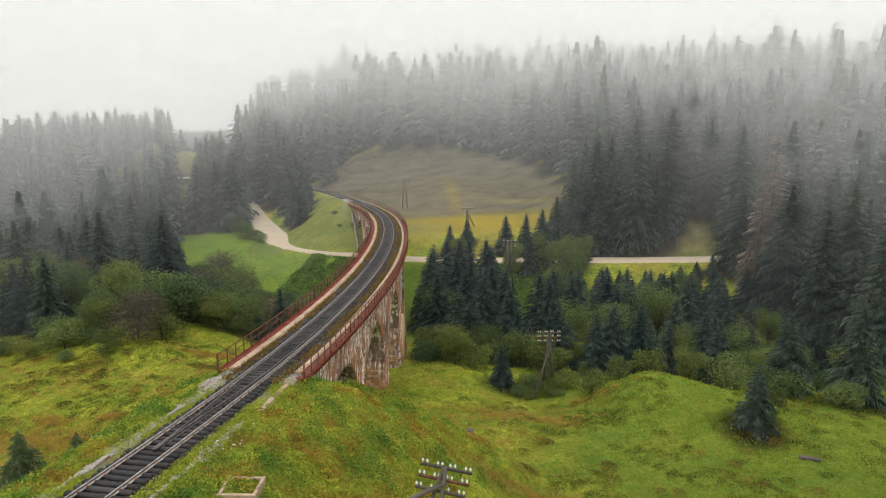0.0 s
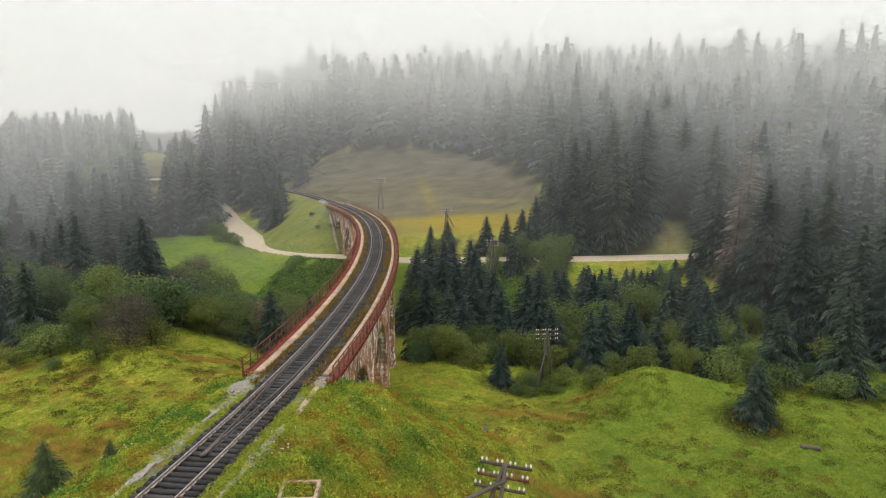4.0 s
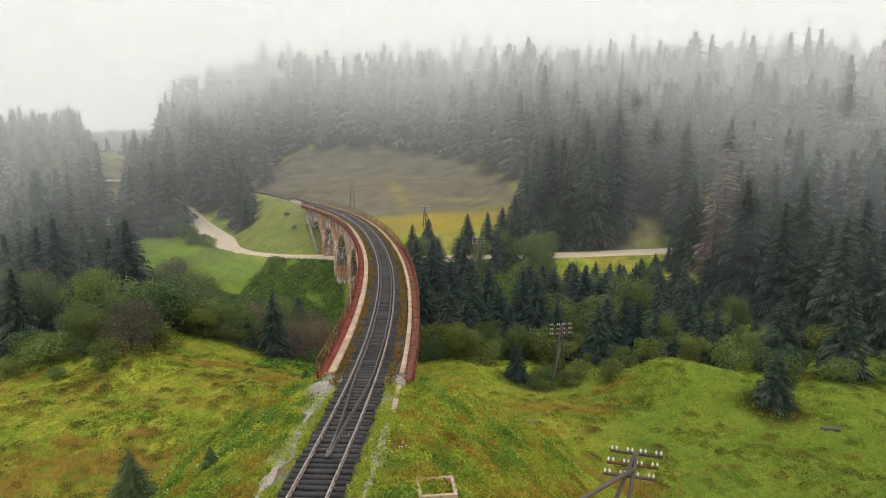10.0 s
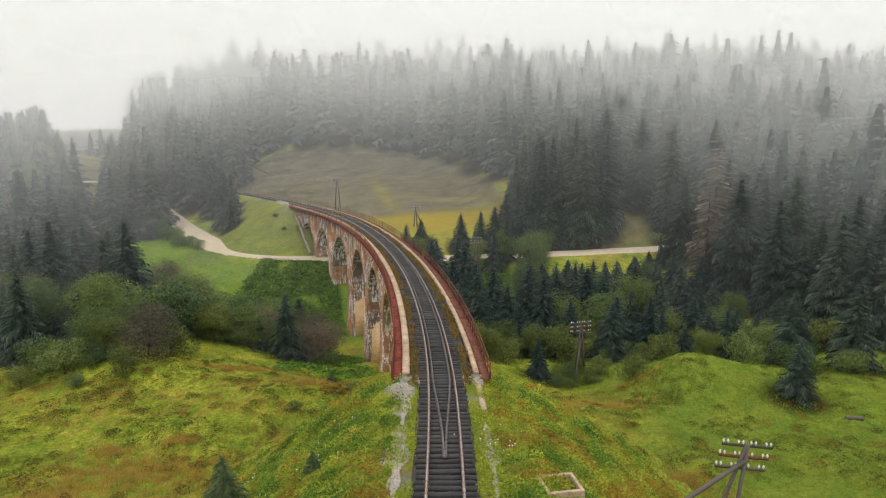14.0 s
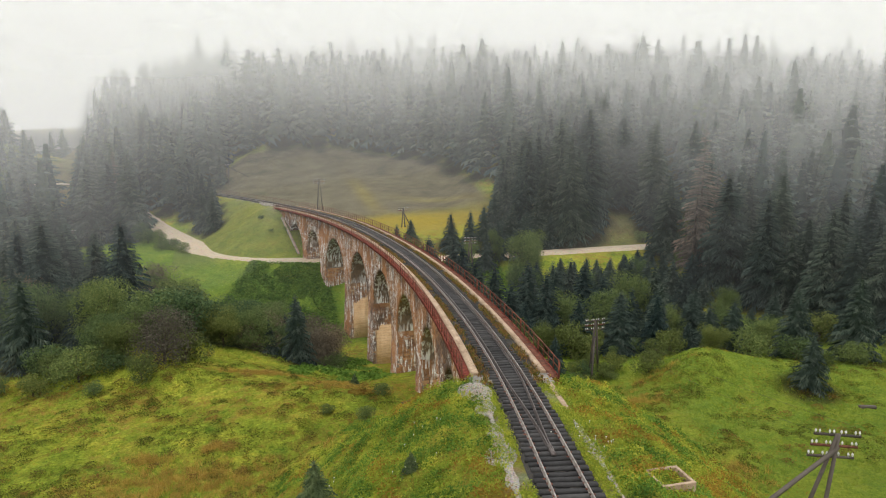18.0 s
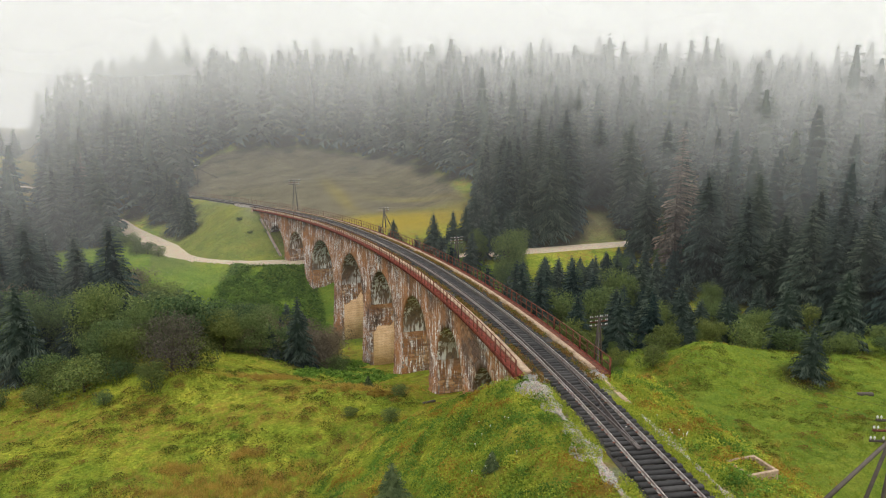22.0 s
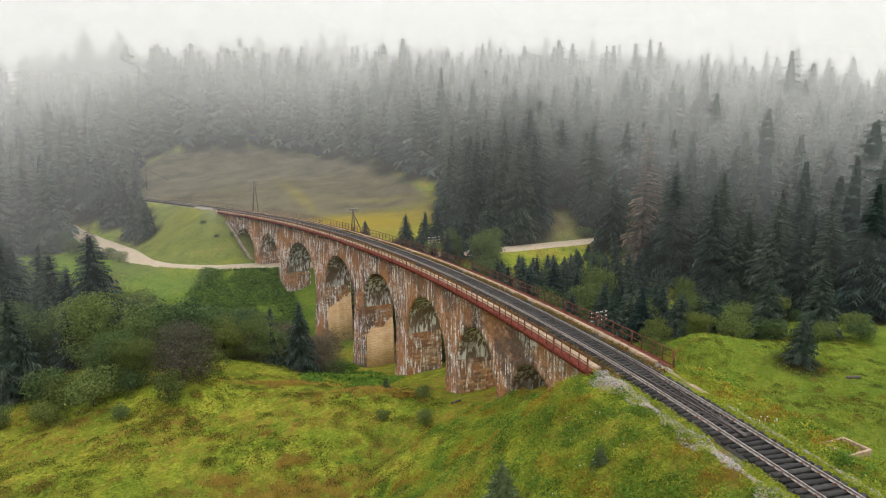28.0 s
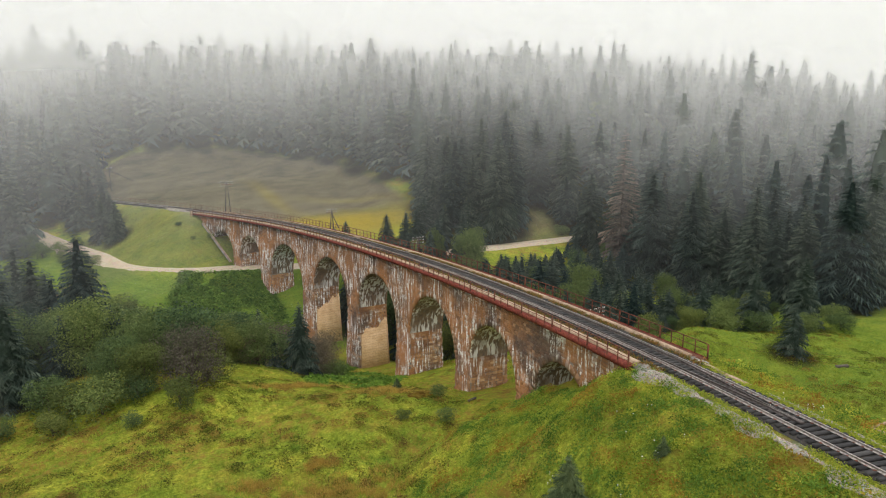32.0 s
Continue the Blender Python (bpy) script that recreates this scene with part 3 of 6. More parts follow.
TOP = -0.62                                  # top of the masonry under the rail


def arch_of(k):
    a, b = ARCHES[k]
    c, r = (a + b) / 2, (b - a) / 2
    crown = float(rail_z(line(c)[1])) - 3.4
    return c, r, crown - r


def soffit(s):
    """Height of the arches' underside, or nan over a pier."""
    z = np.full(np.shape(s), np.nan)
    for k in range(8):
        c, r, zs = arch_of(k)
        m = np.abs(s - c) < r
        z = np.where(m, zs + np.sqrt(np.clip(r * r - (s - c) ** 2, 0, None)), z)
    return z


def world_at(s, o, z):
    x, y, _, nx, ny = line(s)
    return np.stack([x + o * nx, y + o * ny, z + 0 * x], -1)


def body():
    """Core of the masonry: side walls, undersides of the arches, and the piers, a little behind the stones' faces."""
    w, pieces, barrels = W - 0.06, [], []
    stations = np.unique(np.concatenate([np.linspace(BRIDGE[0], BRIDGE[1], 120)] + [np.array([a - 1e-3, b + 1e-3]) for a, b in ARCHES] +
                                        [c - r * np.cos(np.linspace(0, np.pi, 26)) for c, r, _ in map(arch_of, range(8))]))
    for s0, s1 in zip(stations[:-1], stations[1:]):
        mid = soffit(np.array((s0 + s1) / 2))
        lo = soffit(np.array([s0, s1]))
        if np.isnan(mid):
            k = int(np.sum([s0 > a[1] - 0.01 for a in ARCHES]))
            zs = [arch_of(j)[2] for j in (k - 1, k) if 0 <= j < 8]
            lo = np.full(2, min(zs) if 0 < k < 8 else -15.0)
        else:
            k = [j for j in range(8) if abs((s0 + s1) / 2 - arch_of(j)[0]) < arch_of(j)[1]][0]
            lo = np.where(np.isnan(lo), arch_of(k)[2], lo)
        top = rail_z(line(np.array([s0, s1]))[1]) + TOP
        ends = np.array([s0, s1])
        for o in (-w, w):
            v = np.concatenate([world_at(ends, o, lo), world_at(ends, o, top)])
            pieces.append((v, [(0, 1, 3, 2)] if o > 0 else [(1, 0, 2, 3)]))
        if not np.isnan(mid):
            v = np.concatenate([world_at(ends, -w, lo), world_at(ends, w, lo)])
            barrels.append((k, (v, [(0, 1, 3, 2)])))
    v, f = join(pieces)
    place("core_wall", raw("core_wall", v, f, M_CORE), viaduct)
    for k in range(8):
        v, f = join([q for j, q in barrels if j == k])
        place("arch_barrel", raw("arch_barrel", v, f, M_BARREL), viaduct, "sooty underside of an arch with lime streaks")


body()
BATTER = 0.035


def pier_box(k):
    """Ends along the line and half width of pier k at a height."""
    s0, s1 = ARCHES[k - 1][1], ARCHES[k][0]
    zs = min(arch_of(k - 1)[2], arch_of(k)[2])

    def box(z, out=0.0):
        d = BATTER * np.clip(zs - z, 0, None)
        return s0 - d - out, s1 + d + out, W + d + out
    return zs, box


for k in range(1, 8):
    zs, box = pier_box(k)
    rings = []
    for z in (FOOT[k] - 2.5, zs):
        a, b, w = box(z, -0.06)
        rings.append(np.stack([world_at(np.array(q), o, np.array(z)) for q, o in ((a, -w), (b, -w), (b, w), (a, w))]))
    v = np.concatenate(rings)
    f = [(0, 1, 5, 4), (1, 2, 6, 5), (2, 3, 7, 6), (3, 0, 4, 7), (4, 5, 6, 7)]
    place("pier", raw("pier", v, np.array(f), M_CORE), viaduct, "tapering stone pier")
for k in range(9):
    # upright faces between a pier's head and the springing of the arches beside it
    zs = pier_box(k)[0] if 0 < k < 8 else -16.0
    for j, s in ((k - 1, ARCHES[k - 1][1] if k else None), (k, ARCHES[k][0] if k < 8 else None)):
        if s is not None and 0 <= j < 8 and arch_of(j)[2] > zs + 0.02:
            v = np.stack([world_at(np.array(s), o, np.array(z)) for o, z in ((-W + 0.05, zs), (W - 0.05, zs), (W - 0.05, arch_of(j)[2]), (-W + 0.05, arch_of(j)[2]))])
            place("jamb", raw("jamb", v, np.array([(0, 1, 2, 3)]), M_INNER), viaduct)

rng = np.random.default_rng(11)
joined, single, inner = [], [], []


def stone(p, along, outward, length, height, keep):
    """A block with its lower back corner at p: joined with the rest, or kept as a piece of its own."""
    (single if keep else joined).append((np.array(p), np.array(along), np.array(outward), length, height, rng.uniform(0.05, 0.11)))


COURSE = 0.30
_gs = np.arange(BRIDGE[0] - 1, BRIDGE[1] + 2, 0.5)
_gz = land(*line(_gs)[:2], False)
for side in (-1, 1):
    for kz in range(-92, 2):
        z = kz * COURSE
        s = BRIDGE[0] + rng.uniform(0, 0.5)
        while s < BRIDGE[1] - 0.2:
            length = rng.uniform(0.32, 0.78)
            mid, s_next = s + length / 2, s + length
            top = float(rail_z(line(mid)[1])) + TOP
            zc = z + COURSE / 2
            keep = zc < top - 0.1
            o = W
            hit = [j for j in range(8) if ARCHES[j][0] - 0.7 < mid < ARCHES[j][1] + 0.7]
            for j in hit:
                c, r, zs = arch_of(j)
                if zc > zs and np.hypot(mid - c, zc - zs) < r + RING + 0.12:
                    keep = False
            k = int(np.sum([mid > (a + b) / 2 for a, b in ARCHES]))
            if 0 < k < 8:
                zs, box = pier_box(k)
                if zc < zs:
                    a, b, o = box(zc)
                    keep = keep and a < mid < b and zc > FOOT[k] - 1.2
                    if keep:
                        if s < a:
                            length -= a - s
                            s = a
                        length = min(length, b - s)
                else:                                              # nothing hangs in an opening below its springing
                    keep = keep and not any(ARCHES[j][0] < mid < ARCHES[j][1] and zc <= arch_of(j)[2] + 0.05 for j in hit)
            else:
                g = np.interp(mid, _gs, _gz)
                keep = keep and zc > g - 3 and not (ARCHES[0][0] < mid < ARCHES[0][1] and zc < arch_of(0)[2]) and not (ARCHES[7][0] < mid < ARCHES[7][1] and zc < arch_of(7)[2])
            if keep and length > 0.15:
                p0, p1 = world_at(np.array(s), side * (o - 0.1), np.array(z)), world_at(np.array(s + length - 0.03), side * (o - 0.1), np.array(z))
                _, _, _, nx, ny = line(mid)
                stone(p0, p1 - p0, (side * nx, side * ny, 0), length - 0.03, COURSE - 0.03, side < 0 and mid < 33 and zc > -4.6)
            s = s_next
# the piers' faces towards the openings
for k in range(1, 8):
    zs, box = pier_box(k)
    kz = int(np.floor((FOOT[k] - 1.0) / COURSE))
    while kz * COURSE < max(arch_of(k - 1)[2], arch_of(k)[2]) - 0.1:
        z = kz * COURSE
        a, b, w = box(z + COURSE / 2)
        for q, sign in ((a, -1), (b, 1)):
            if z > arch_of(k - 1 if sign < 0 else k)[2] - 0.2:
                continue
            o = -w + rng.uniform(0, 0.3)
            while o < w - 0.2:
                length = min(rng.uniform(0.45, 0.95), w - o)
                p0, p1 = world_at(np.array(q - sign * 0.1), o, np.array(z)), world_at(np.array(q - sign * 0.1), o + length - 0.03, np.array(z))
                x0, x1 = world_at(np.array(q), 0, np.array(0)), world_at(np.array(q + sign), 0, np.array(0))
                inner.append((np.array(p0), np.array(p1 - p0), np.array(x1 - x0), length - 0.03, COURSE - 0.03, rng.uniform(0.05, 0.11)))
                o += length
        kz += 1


def block_mesh(inset):
    """A unit block with dressed, slightly drawn-in face; the face looks to +y."""
    v = BOX.copy()
    for q in v:
        if q[1] == 1:
            q[0] = inset[0] + q[0] * (1 - 2 * inset[0])
            q[2] = inset[1] + q[2] * (1 - 2 * inset[1])
    return v


BLOCK = block_mesh((0.05, 0.08))
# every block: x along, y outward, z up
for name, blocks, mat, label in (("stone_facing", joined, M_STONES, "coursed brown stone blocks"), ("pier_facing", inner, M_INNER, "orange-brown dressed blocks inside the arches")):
    V, F, n = [], [], 0
    for p, along, outward, length, height, proud in blocks:
        ex = along / np.linalg.norm(along)
        v = p + BLOCK[:, :1] * ex * length + BLOCK[:, 1:2] * np.array(outward) * (0.1 + proud - 0.05) + BLOCK[:, 2:] * np.array((0, 0, height))
        V.append(v)
        F.append(BOX_F[[1, 2, 3, 4, 5]] + n)
        n += 8
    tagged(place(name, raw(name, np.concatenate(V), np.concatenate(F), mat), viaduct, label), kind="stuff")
block = raw("stone", BLOCK, BOX_F, M_STONE)
for p, along, outward, length, height, proud in single:
    ex = Vector(along).normalized()
    ey = Vector(outward).normalized()
    m = Matrix((ex * length, ey * (0.05 + proud), Vector((0, 0, height)))).transposed().to_4x4()
    sub("stone", block, viaduct, Matrix.Translation(p) @ m)
# arch rings: the row of wedge stones round each opening
for k in range(8):
    c, r, zs = arch_of(k)
    n = int(np.pi * r / 0.52)
    t = np.linspace(0, np.pi, n + 1)
    for side in (-1, 1):
        V, F = [], []
        for j in range(n):
            t0, t1 = t[j] + 0.02 / r, t[j + 1] - 0.02 / r
            depth = RING + (0.10 if j % 2 else 0.0)
            q = []
            for o in (W - 0.25, W + rng.uniform(0.03, 0.06)):
                for rr, tt in ((r, t0), (r, t1), (r + depth, t1), (r + depth, t0)):
                    q.append(world_at(np.array(c - rr * np.cos(tt)), side * o, np.array(zs + rr * np.sin(tt))))
            f = np.array([(4, 5, 6, 7), (0, 1, 5, 4), (1, 2, 6, 5), (2, 3, 7, 6), (3, 0, 4, 7)])
            f = f if side < 0 else f[:, ::-1]
            if side < 0:
                place("voussoir", raw("voussoir", np.array(q), f, M_RING), viaduct)
            else:
                V.append(np.array(q))
                F.append(f + 8 * j)
        if side > 0:
            tagged(place("arch_ring", raw("arch_ring", np.concatenate(V), np.concatenate(F), M_STONES), viaduct), kind="stuff")
# smooth buff render on the inner faces of the two tallest piers
for k, sign, z0, z1 in ((5, -1, -23.4, -14.2), (4, -1, -22.8, -14.4)):
    zs, box = pier_box(k)
    rr = np.random.default_rng(k)
    cols = np.linspace(-0.80, 0.95, 15)
    tops = z1 + np.linspace(-0.7, 1.1, 15) + np.round(np.cumsum(rr.normal(0, 0.42, 15)) * 0.6 / 0.3) * 0.3
    V, F = [], []
    for j, u in enumerate(cols):
        for z in (z0, tops[j]):
            a, b, w = box(z, 0.045)
            V.append(world_at(np.array(a), u * w, np.array(z)))
    for j in range(14):
        F.append((2 * j, 2 * j + 1, 2 * j + 3, 2 * j + 2))
    ob = place("render_coat", raw("render_coat", np.array(V), np.array(F), M_RENDER), viaduct, "smooth buff cement coat with a ragged top edge")
    mod = ob.modifiers.new("thick", "SOLIDIFY")
    mod.thickness, mod.offset = 0.05, 0
long = np.linspace(BRIDGE[0], BRIDGE[1], 130)
for side in (-1, 1):
    lo, hi = (1.98 if side < 0 else 2.14), 2.46
    sweep("kerb", long, [(side * lo, -0.75), (side * hi, -0.75), (side * hi, -0.16), (side * lo, -0.14)], M_KERB, viaduct, True, "pale concrete edge beam of the deck")
sweep("deck_slab", long, [(-2.0, -0.9), (2.0, -0.9), (2.0, -0.45), (-2.0, -0.45)], M_GREYC, viaduct)
for s, sg in ((BRIDGE[0], -1), (BRIDGE[1], 1)):
    x, y, z, nx, ny = line(s)
    v = np.concatenate([at_line(np.array([s, s + sg * 1.6]), o, h) for o in (-2.6, 2.6) for h in (-3.2, -0.3)])
    place("abutment", raw("abutment", v, np.array([(0, 1, 3, 2), (4, 6, 7, 5), (0, 2, 6, 4), (1, 5, 7, 3), (2, 3, 7, 6), (0, 4, 5, 1)]), M_GREYC), viaduct, "concrete end block of the deck")

# ---- walkways with railings on both sides ----
def walkway(side, s0, s1, label):
    x, y, z, _, _ = line((s0 + s1) / 2)
    w = thing("walkway_railing", (float(x), float(y), float(z) - 0.5), label, "railing", "walkway railings")
    inner, outer, deck = 2.47, 3.06, -0.30
    st = np.linspace(s0, s1, 110)
    n = int((s1 - s0) / 1.28)
    seg = np.linspace(s0, s1, 36)
    for a, b in zip(seg[:-1], seg[1:]):
        q = np.linspace(a + 0.015, b - 0.015, 5)
        sweep("deck_plate", q, [(side * inner, deck - 0.04), (side * outer, deck - 0.04), (side * outer, deck), (side * inner, deck)], M_RUST if side < 0 else M_RUST2, w)
    sweep("fascia_channel", st, [(side * outer, deck - 0.30), (side * (outer + 0.07), deck - 0.30), (side * (outer + 0.07), deck + 0.06), (side * outer, deck + 0.06)], M_RUST, w)
    for z0, t, name in ((1.02, 0.055, "top_rail"), (0.55, 0.04, "middle_rail")):
        sweep(name, st, [(side * (outer + 0.0), deck + z0), (side * (outer + t), deck + z0), (side * (outer + t), deck + z0 + t), (side * outer, deck + z0 + t)], M_RUST2, w)
    post = {}
    for j in range(n + 1):
        s = s0 + 0.06 + (s1 - s0 - 0.12) * j / n
        thick = 0.12 if j % 4 == 0 else 0.062
        if thick not in post:
            v = (BOX - (0.5, 0.5, 0)) * (thick, 0.055, 1.32)
            post[thick] = raw("post", v, BOX_F, M_RUST2)
        x, y, z, nx, ny = line(s)
        p = Vector(at_line(np.array(s), side * (outer + 0.03), deck - 0.26))
        lean = random.Random(j + 7 * side).uniform(-0.03, 0.03)
        sub("post", post[thick], w, Matrix.Translation(p) @ Matrix.Rotation(math.atan2(-nx, ny) + math.pi / 2, 4, "Z") @ Matrix.Rotation(lean, 4, "Y"))
    for j in range(0, n + 1, 4):
        s = s0 + 0.06 + (s1 - s0 - 0.12) * j / n
        a, b = at_line(np.array(s), side * (W - 0.05), -1.0), at_line(np.array(s), side * outer, deck - 0.12)
        v, f = beam(a, b, 0.09, 0.09)
        place("bracket", raw("bracket", v, f, M_RUST), w)
    return w


walkway(-1, BRIDGE[0] - 0.2, BRIDGE[1] - 0.5, "rusty red steel walkway with railing along the viaduct's inner edge")
walkway(1, BRIDGE[0] - 0.9, BRIDGE[1] - 1.5, "rusty brown steel walkway with railing along the viaduct's outer edge")

# ---- railway track ----
track = thing("railway_track", (-13.7, 30.0, -0.2), "single railway track with bright rails on dark wooden sleepers", "railway track")
stn = np.arange(-50, 232, 1.0)
RAIL = [(-0.07, -0.18), (0.07, -0.18), (0.07, -0.16), (0.012, -0.14), (0.012, -0.045), (0.036, -0.03), (0.036, 0.0), (-0.036, 0.0), (-0.036, -0.03), (-0.012, -0.045), (-0.012, -0.14), (-0.07, -0.16)]
m = Nodes("worn_rail_steel", 0.35, 0.75, 0.5)
M_RAIL = m.done(m.steps(m.noise(6, 4), (0.35, (0.26, 0.21, 0.18)), (0.65, (0.52, 0.49, 0.46))))
m = Nodes("dull_guard_rail_steel", 0.6, 0.4, 0.4)
M_GUARD = m.done(m.steps(m.noise(5, 4), (0.35, (0.065, 0.05, 0.045)), (0.65, (0.17, 0.15, 0.14))))
for side in (-1, 1):
    sweep("rail", stn, [(side * 0.797 + o, z) for o, z in RAIL], M_RAIL, track, True, "rail with a bright worn head")

FROG, SPREAD, END = 8.0, 15.5, 158.0


def guard_offset(side):
    def off(s):
        return side * (0.05 + 0.49 * ramp(s, FROG, SPREAD + 4) * (1 - ramp(s, END, END + 8)))
    return off


gst = np.concatenate([np.arange(FROG, 24, 0.5), np.arange(24, END + 8, 1.0)])
for side in (-1, 1):
    f = guard_offset(side)
    sweep("guard_rail", gst, [((lambda s, o=o, f=f: f(s) + o), z - 0.005) for o, z in RAIL], M_GUARD, track)
v, f = beam(at_line(np.array(FROG - 0.5), 0, -0.06), at_line(np.array(FROG + 0.5), 0, -0.06), 0.22, 0.10)
place("guard_rail_shoe", raw("guard_rail_shoe", v, f, M_GUARD), track, "steel shoe where the guard rails meet")
SL = (BOX - (0.5, 0.5, 1.0)) * (2.68, 0.25, 0.18)
SL[4:] *= (0.995, 0.92, 1)
sleepers = []
for j in range(3):
    q = SL + np.random.default_rng(j).normal(0, 0.008, SL.shape)
    sleepers.append(raw("sleeper", q, BOX_F, M_SLEEPER))
rr = random.Random(4)
rest_v, rest_f, k = [], [], 0
clip_v, clip_f, kc = [], [], 0
for j in range(-98, 450):
    s = j * 0.5 + rr.uniform(-0.05, 0.05)
    x, y, z, nx, ny = line(s)
    m = Matrix.Translation((x, y, z - 0.165 + rr.uniform(-0.012, 0.008))) @ Matrix.Rotation(math.atan2(ny, nx) + rr.uniform(-0.03, 0.03), 4, "Z") @ Matrix.Translation((rr.uniform(-0.07, 0.07), 0, 0))
    if -6 <= j < 290:
        sub("sleeper", sleepers[j % 3], track, m)
    else:
        rest_v.append(np.array([m @ Vector(q) for q in SL]))
        rest_f.append(BOX_F + k)
        k += 8
    for side in (-0.797, 0.797):
        q = (BOX - (0.5, 0.5, 0)) * (0.26, 0.13, 0.02)
        clip_v.append(np.array([m @ Vector((side + a, b, c)) for a, b, c in q]))
        clip_f.append(BOX_F + kc)
        kc += 8
tagged(place("sleepers_beyond", raw("sleepers_beyond", np.concatenate(rest_v), np.concatenate(rest_f), M_SLEEPER), track), kind="stuff")
tagged(place("base_plate", raw("base_plate", np.concatenate(clip_v), np.concatenate(clip_f), M_RUST2), track, "rusty rail fastenings"), kind="stuff")


def ballast(name, s0, s1, half, drop, step=0.35):
    s = np.arange(s0, s1, step)
    o = np.linspace(-half, half, 17)
    ss, oo = np.meshgrid(s, o, indexing="ij")
    r = np.random.default_rng(9)
    z = -0.315 + r.normal(0, 0.026, ss.shape) - drop * ramp(np.abs(oo), 1.45, half)
    v = at_line(ss.ravel(), oo.ravel(), z.ravel())
    c, k = ss.shape
    i = (np.arange(c - 1)[:, None] * k + np.arange(k - 1)[None]).ravel()
    return place(name, raw(name, v, np.stack([i, i + 1, i + 1 + k, i + k], 1), M_BALLAST), track, "dark stone ballast between the sleepers")


ballast("ballast", -50, BRIDGE[0], 1.5, 0.1)
ballast("ballast", BRIDGE[0], BRIDGE[1], 1.99, 0.0)
ballast("ballast", BRIDGE[1], 232, 1.9, 0.3, 0.8)


def track_fence(s0, s1, side, label):
    """A low fence of slim posts and one rail beside the line beyond the viaduct."""
    x, y, z, _, _ = line((s0 + s1) / 2)
    w = thing("track_fence", (float(x), float(y), float(z) - 0.5), label, "fence", "track fences")
    sweep("top_rail", np.arange(s0, s1, 2.0), [(side * 3.0, 0.52), (side * 3.06, 0.52), (side * 3.06, 0.58), (side * 3.0, 0.58)], M_RUST2, w)
    me = raw("post", (BOX - (0.5, 0.5, 0)) * (0.09, 0.07, 1.75), BOX_F, M_RUST2)
    for s in np.arange(s0, s1, 2.6):
        p = at_line(np.array(s), side * 3.03, -1.1)
        sub("post", me, w, Matrix.Translation(p))


track_fence(146.5, 205, 1, "rusty post-and-rail fence along the far embankment")

# ---- trees ----
def feathers(base, az, length, droop, lift, seg, hang, rng, wide=0.30, fine=False):
    """Spruce boughs as feathered sprays: a curved spine with side twigs, and twigs that hang from it."""
    n = len(az)
    d = np.stack([np.cos(az), np.sin(az), 0 * az], 1)
    q = np.stack([-np.sin(az), np.cos(az), 0 * az], 1)
    t = np.linspace(0, 1, seg + 1)

    def spine(u):
        p = base[:, None] + d[:, None] * (length[:, None] * u)[:, :, None]
        p[:, :, 2] += (lift[:, None] * u - droop[:, None] * u ** 1.6) * length[:, None]
        return p

    c = spine(np.broadcast_to(t, (n, seg + 1)))
    verts, faces = [c], []
    k0 = np.arange(n)[:, None] * (seg + 1) + np.arange(seg)[None]
    off = n * (seg + 1)
    for side in (-1, 1):
        u = np.clip(t[None, :-1] + 0.55 / seg + rng.uniform(0.1, 0.3, (n, seg)), 0, 1.08)
        tip = spine(u)
        w = wide * length[:, None] * (0.30 + 0.75 * np.sin(np.pi * np.clip(0.18 + 0.72 * t[None, :-1], 0, 1))) * rng.uniform(0.6, 1.25, (n, seg))
        tip = tip + side * q[:, None] * w[:, :, None]
        tip[:, :, 2] -= 0.42 * w
        verts.append(tip)
        ti = off + np.arange(n * seg).reshape(n, seg)
        off += n * seg
        far = k0 + 1
        if fine:                                  # gaps between the twigs
            verts.append(spine(np.broadcast_to(t[None, :-1] + 0.55 / seg, (n, seg))))
            far = off + np.arange(n * seg).reshape(n, seg)
            off += n * seg
        f = np.stack([k0, far, ti] if side > 0 else [far, k0, ti], -1)
        faces.append(f.reshape(-1, 3))
    if hang:
        u = np.clip(t[None, :-1] + 1.0 / seg + rng.uniform(0, 0.15, (n, seg)), 0, 1.1)
        tip = spine(u)
        tip[:, :, 2] -= hang * length[:, None] * rng.uniform(0.3, 0.65, (n, seg)) * (0.55 + 0.5 * t[None, :-1])
        tip += q[:, None] * rng.uniform(-0.08, 0.08, (n, seg))[:, :, None] * length[:, None, None]
        verts.append(tip)
        ti = off + np.arange(n * seg).reshape(n, seg)
        faces.append(np.stack([k0, k0 + 1, ti], -1).reshape(-1, 3))
    return np.concatenate([v.reshape(-1, 3) for v in verts]), np.concatenate(faces)


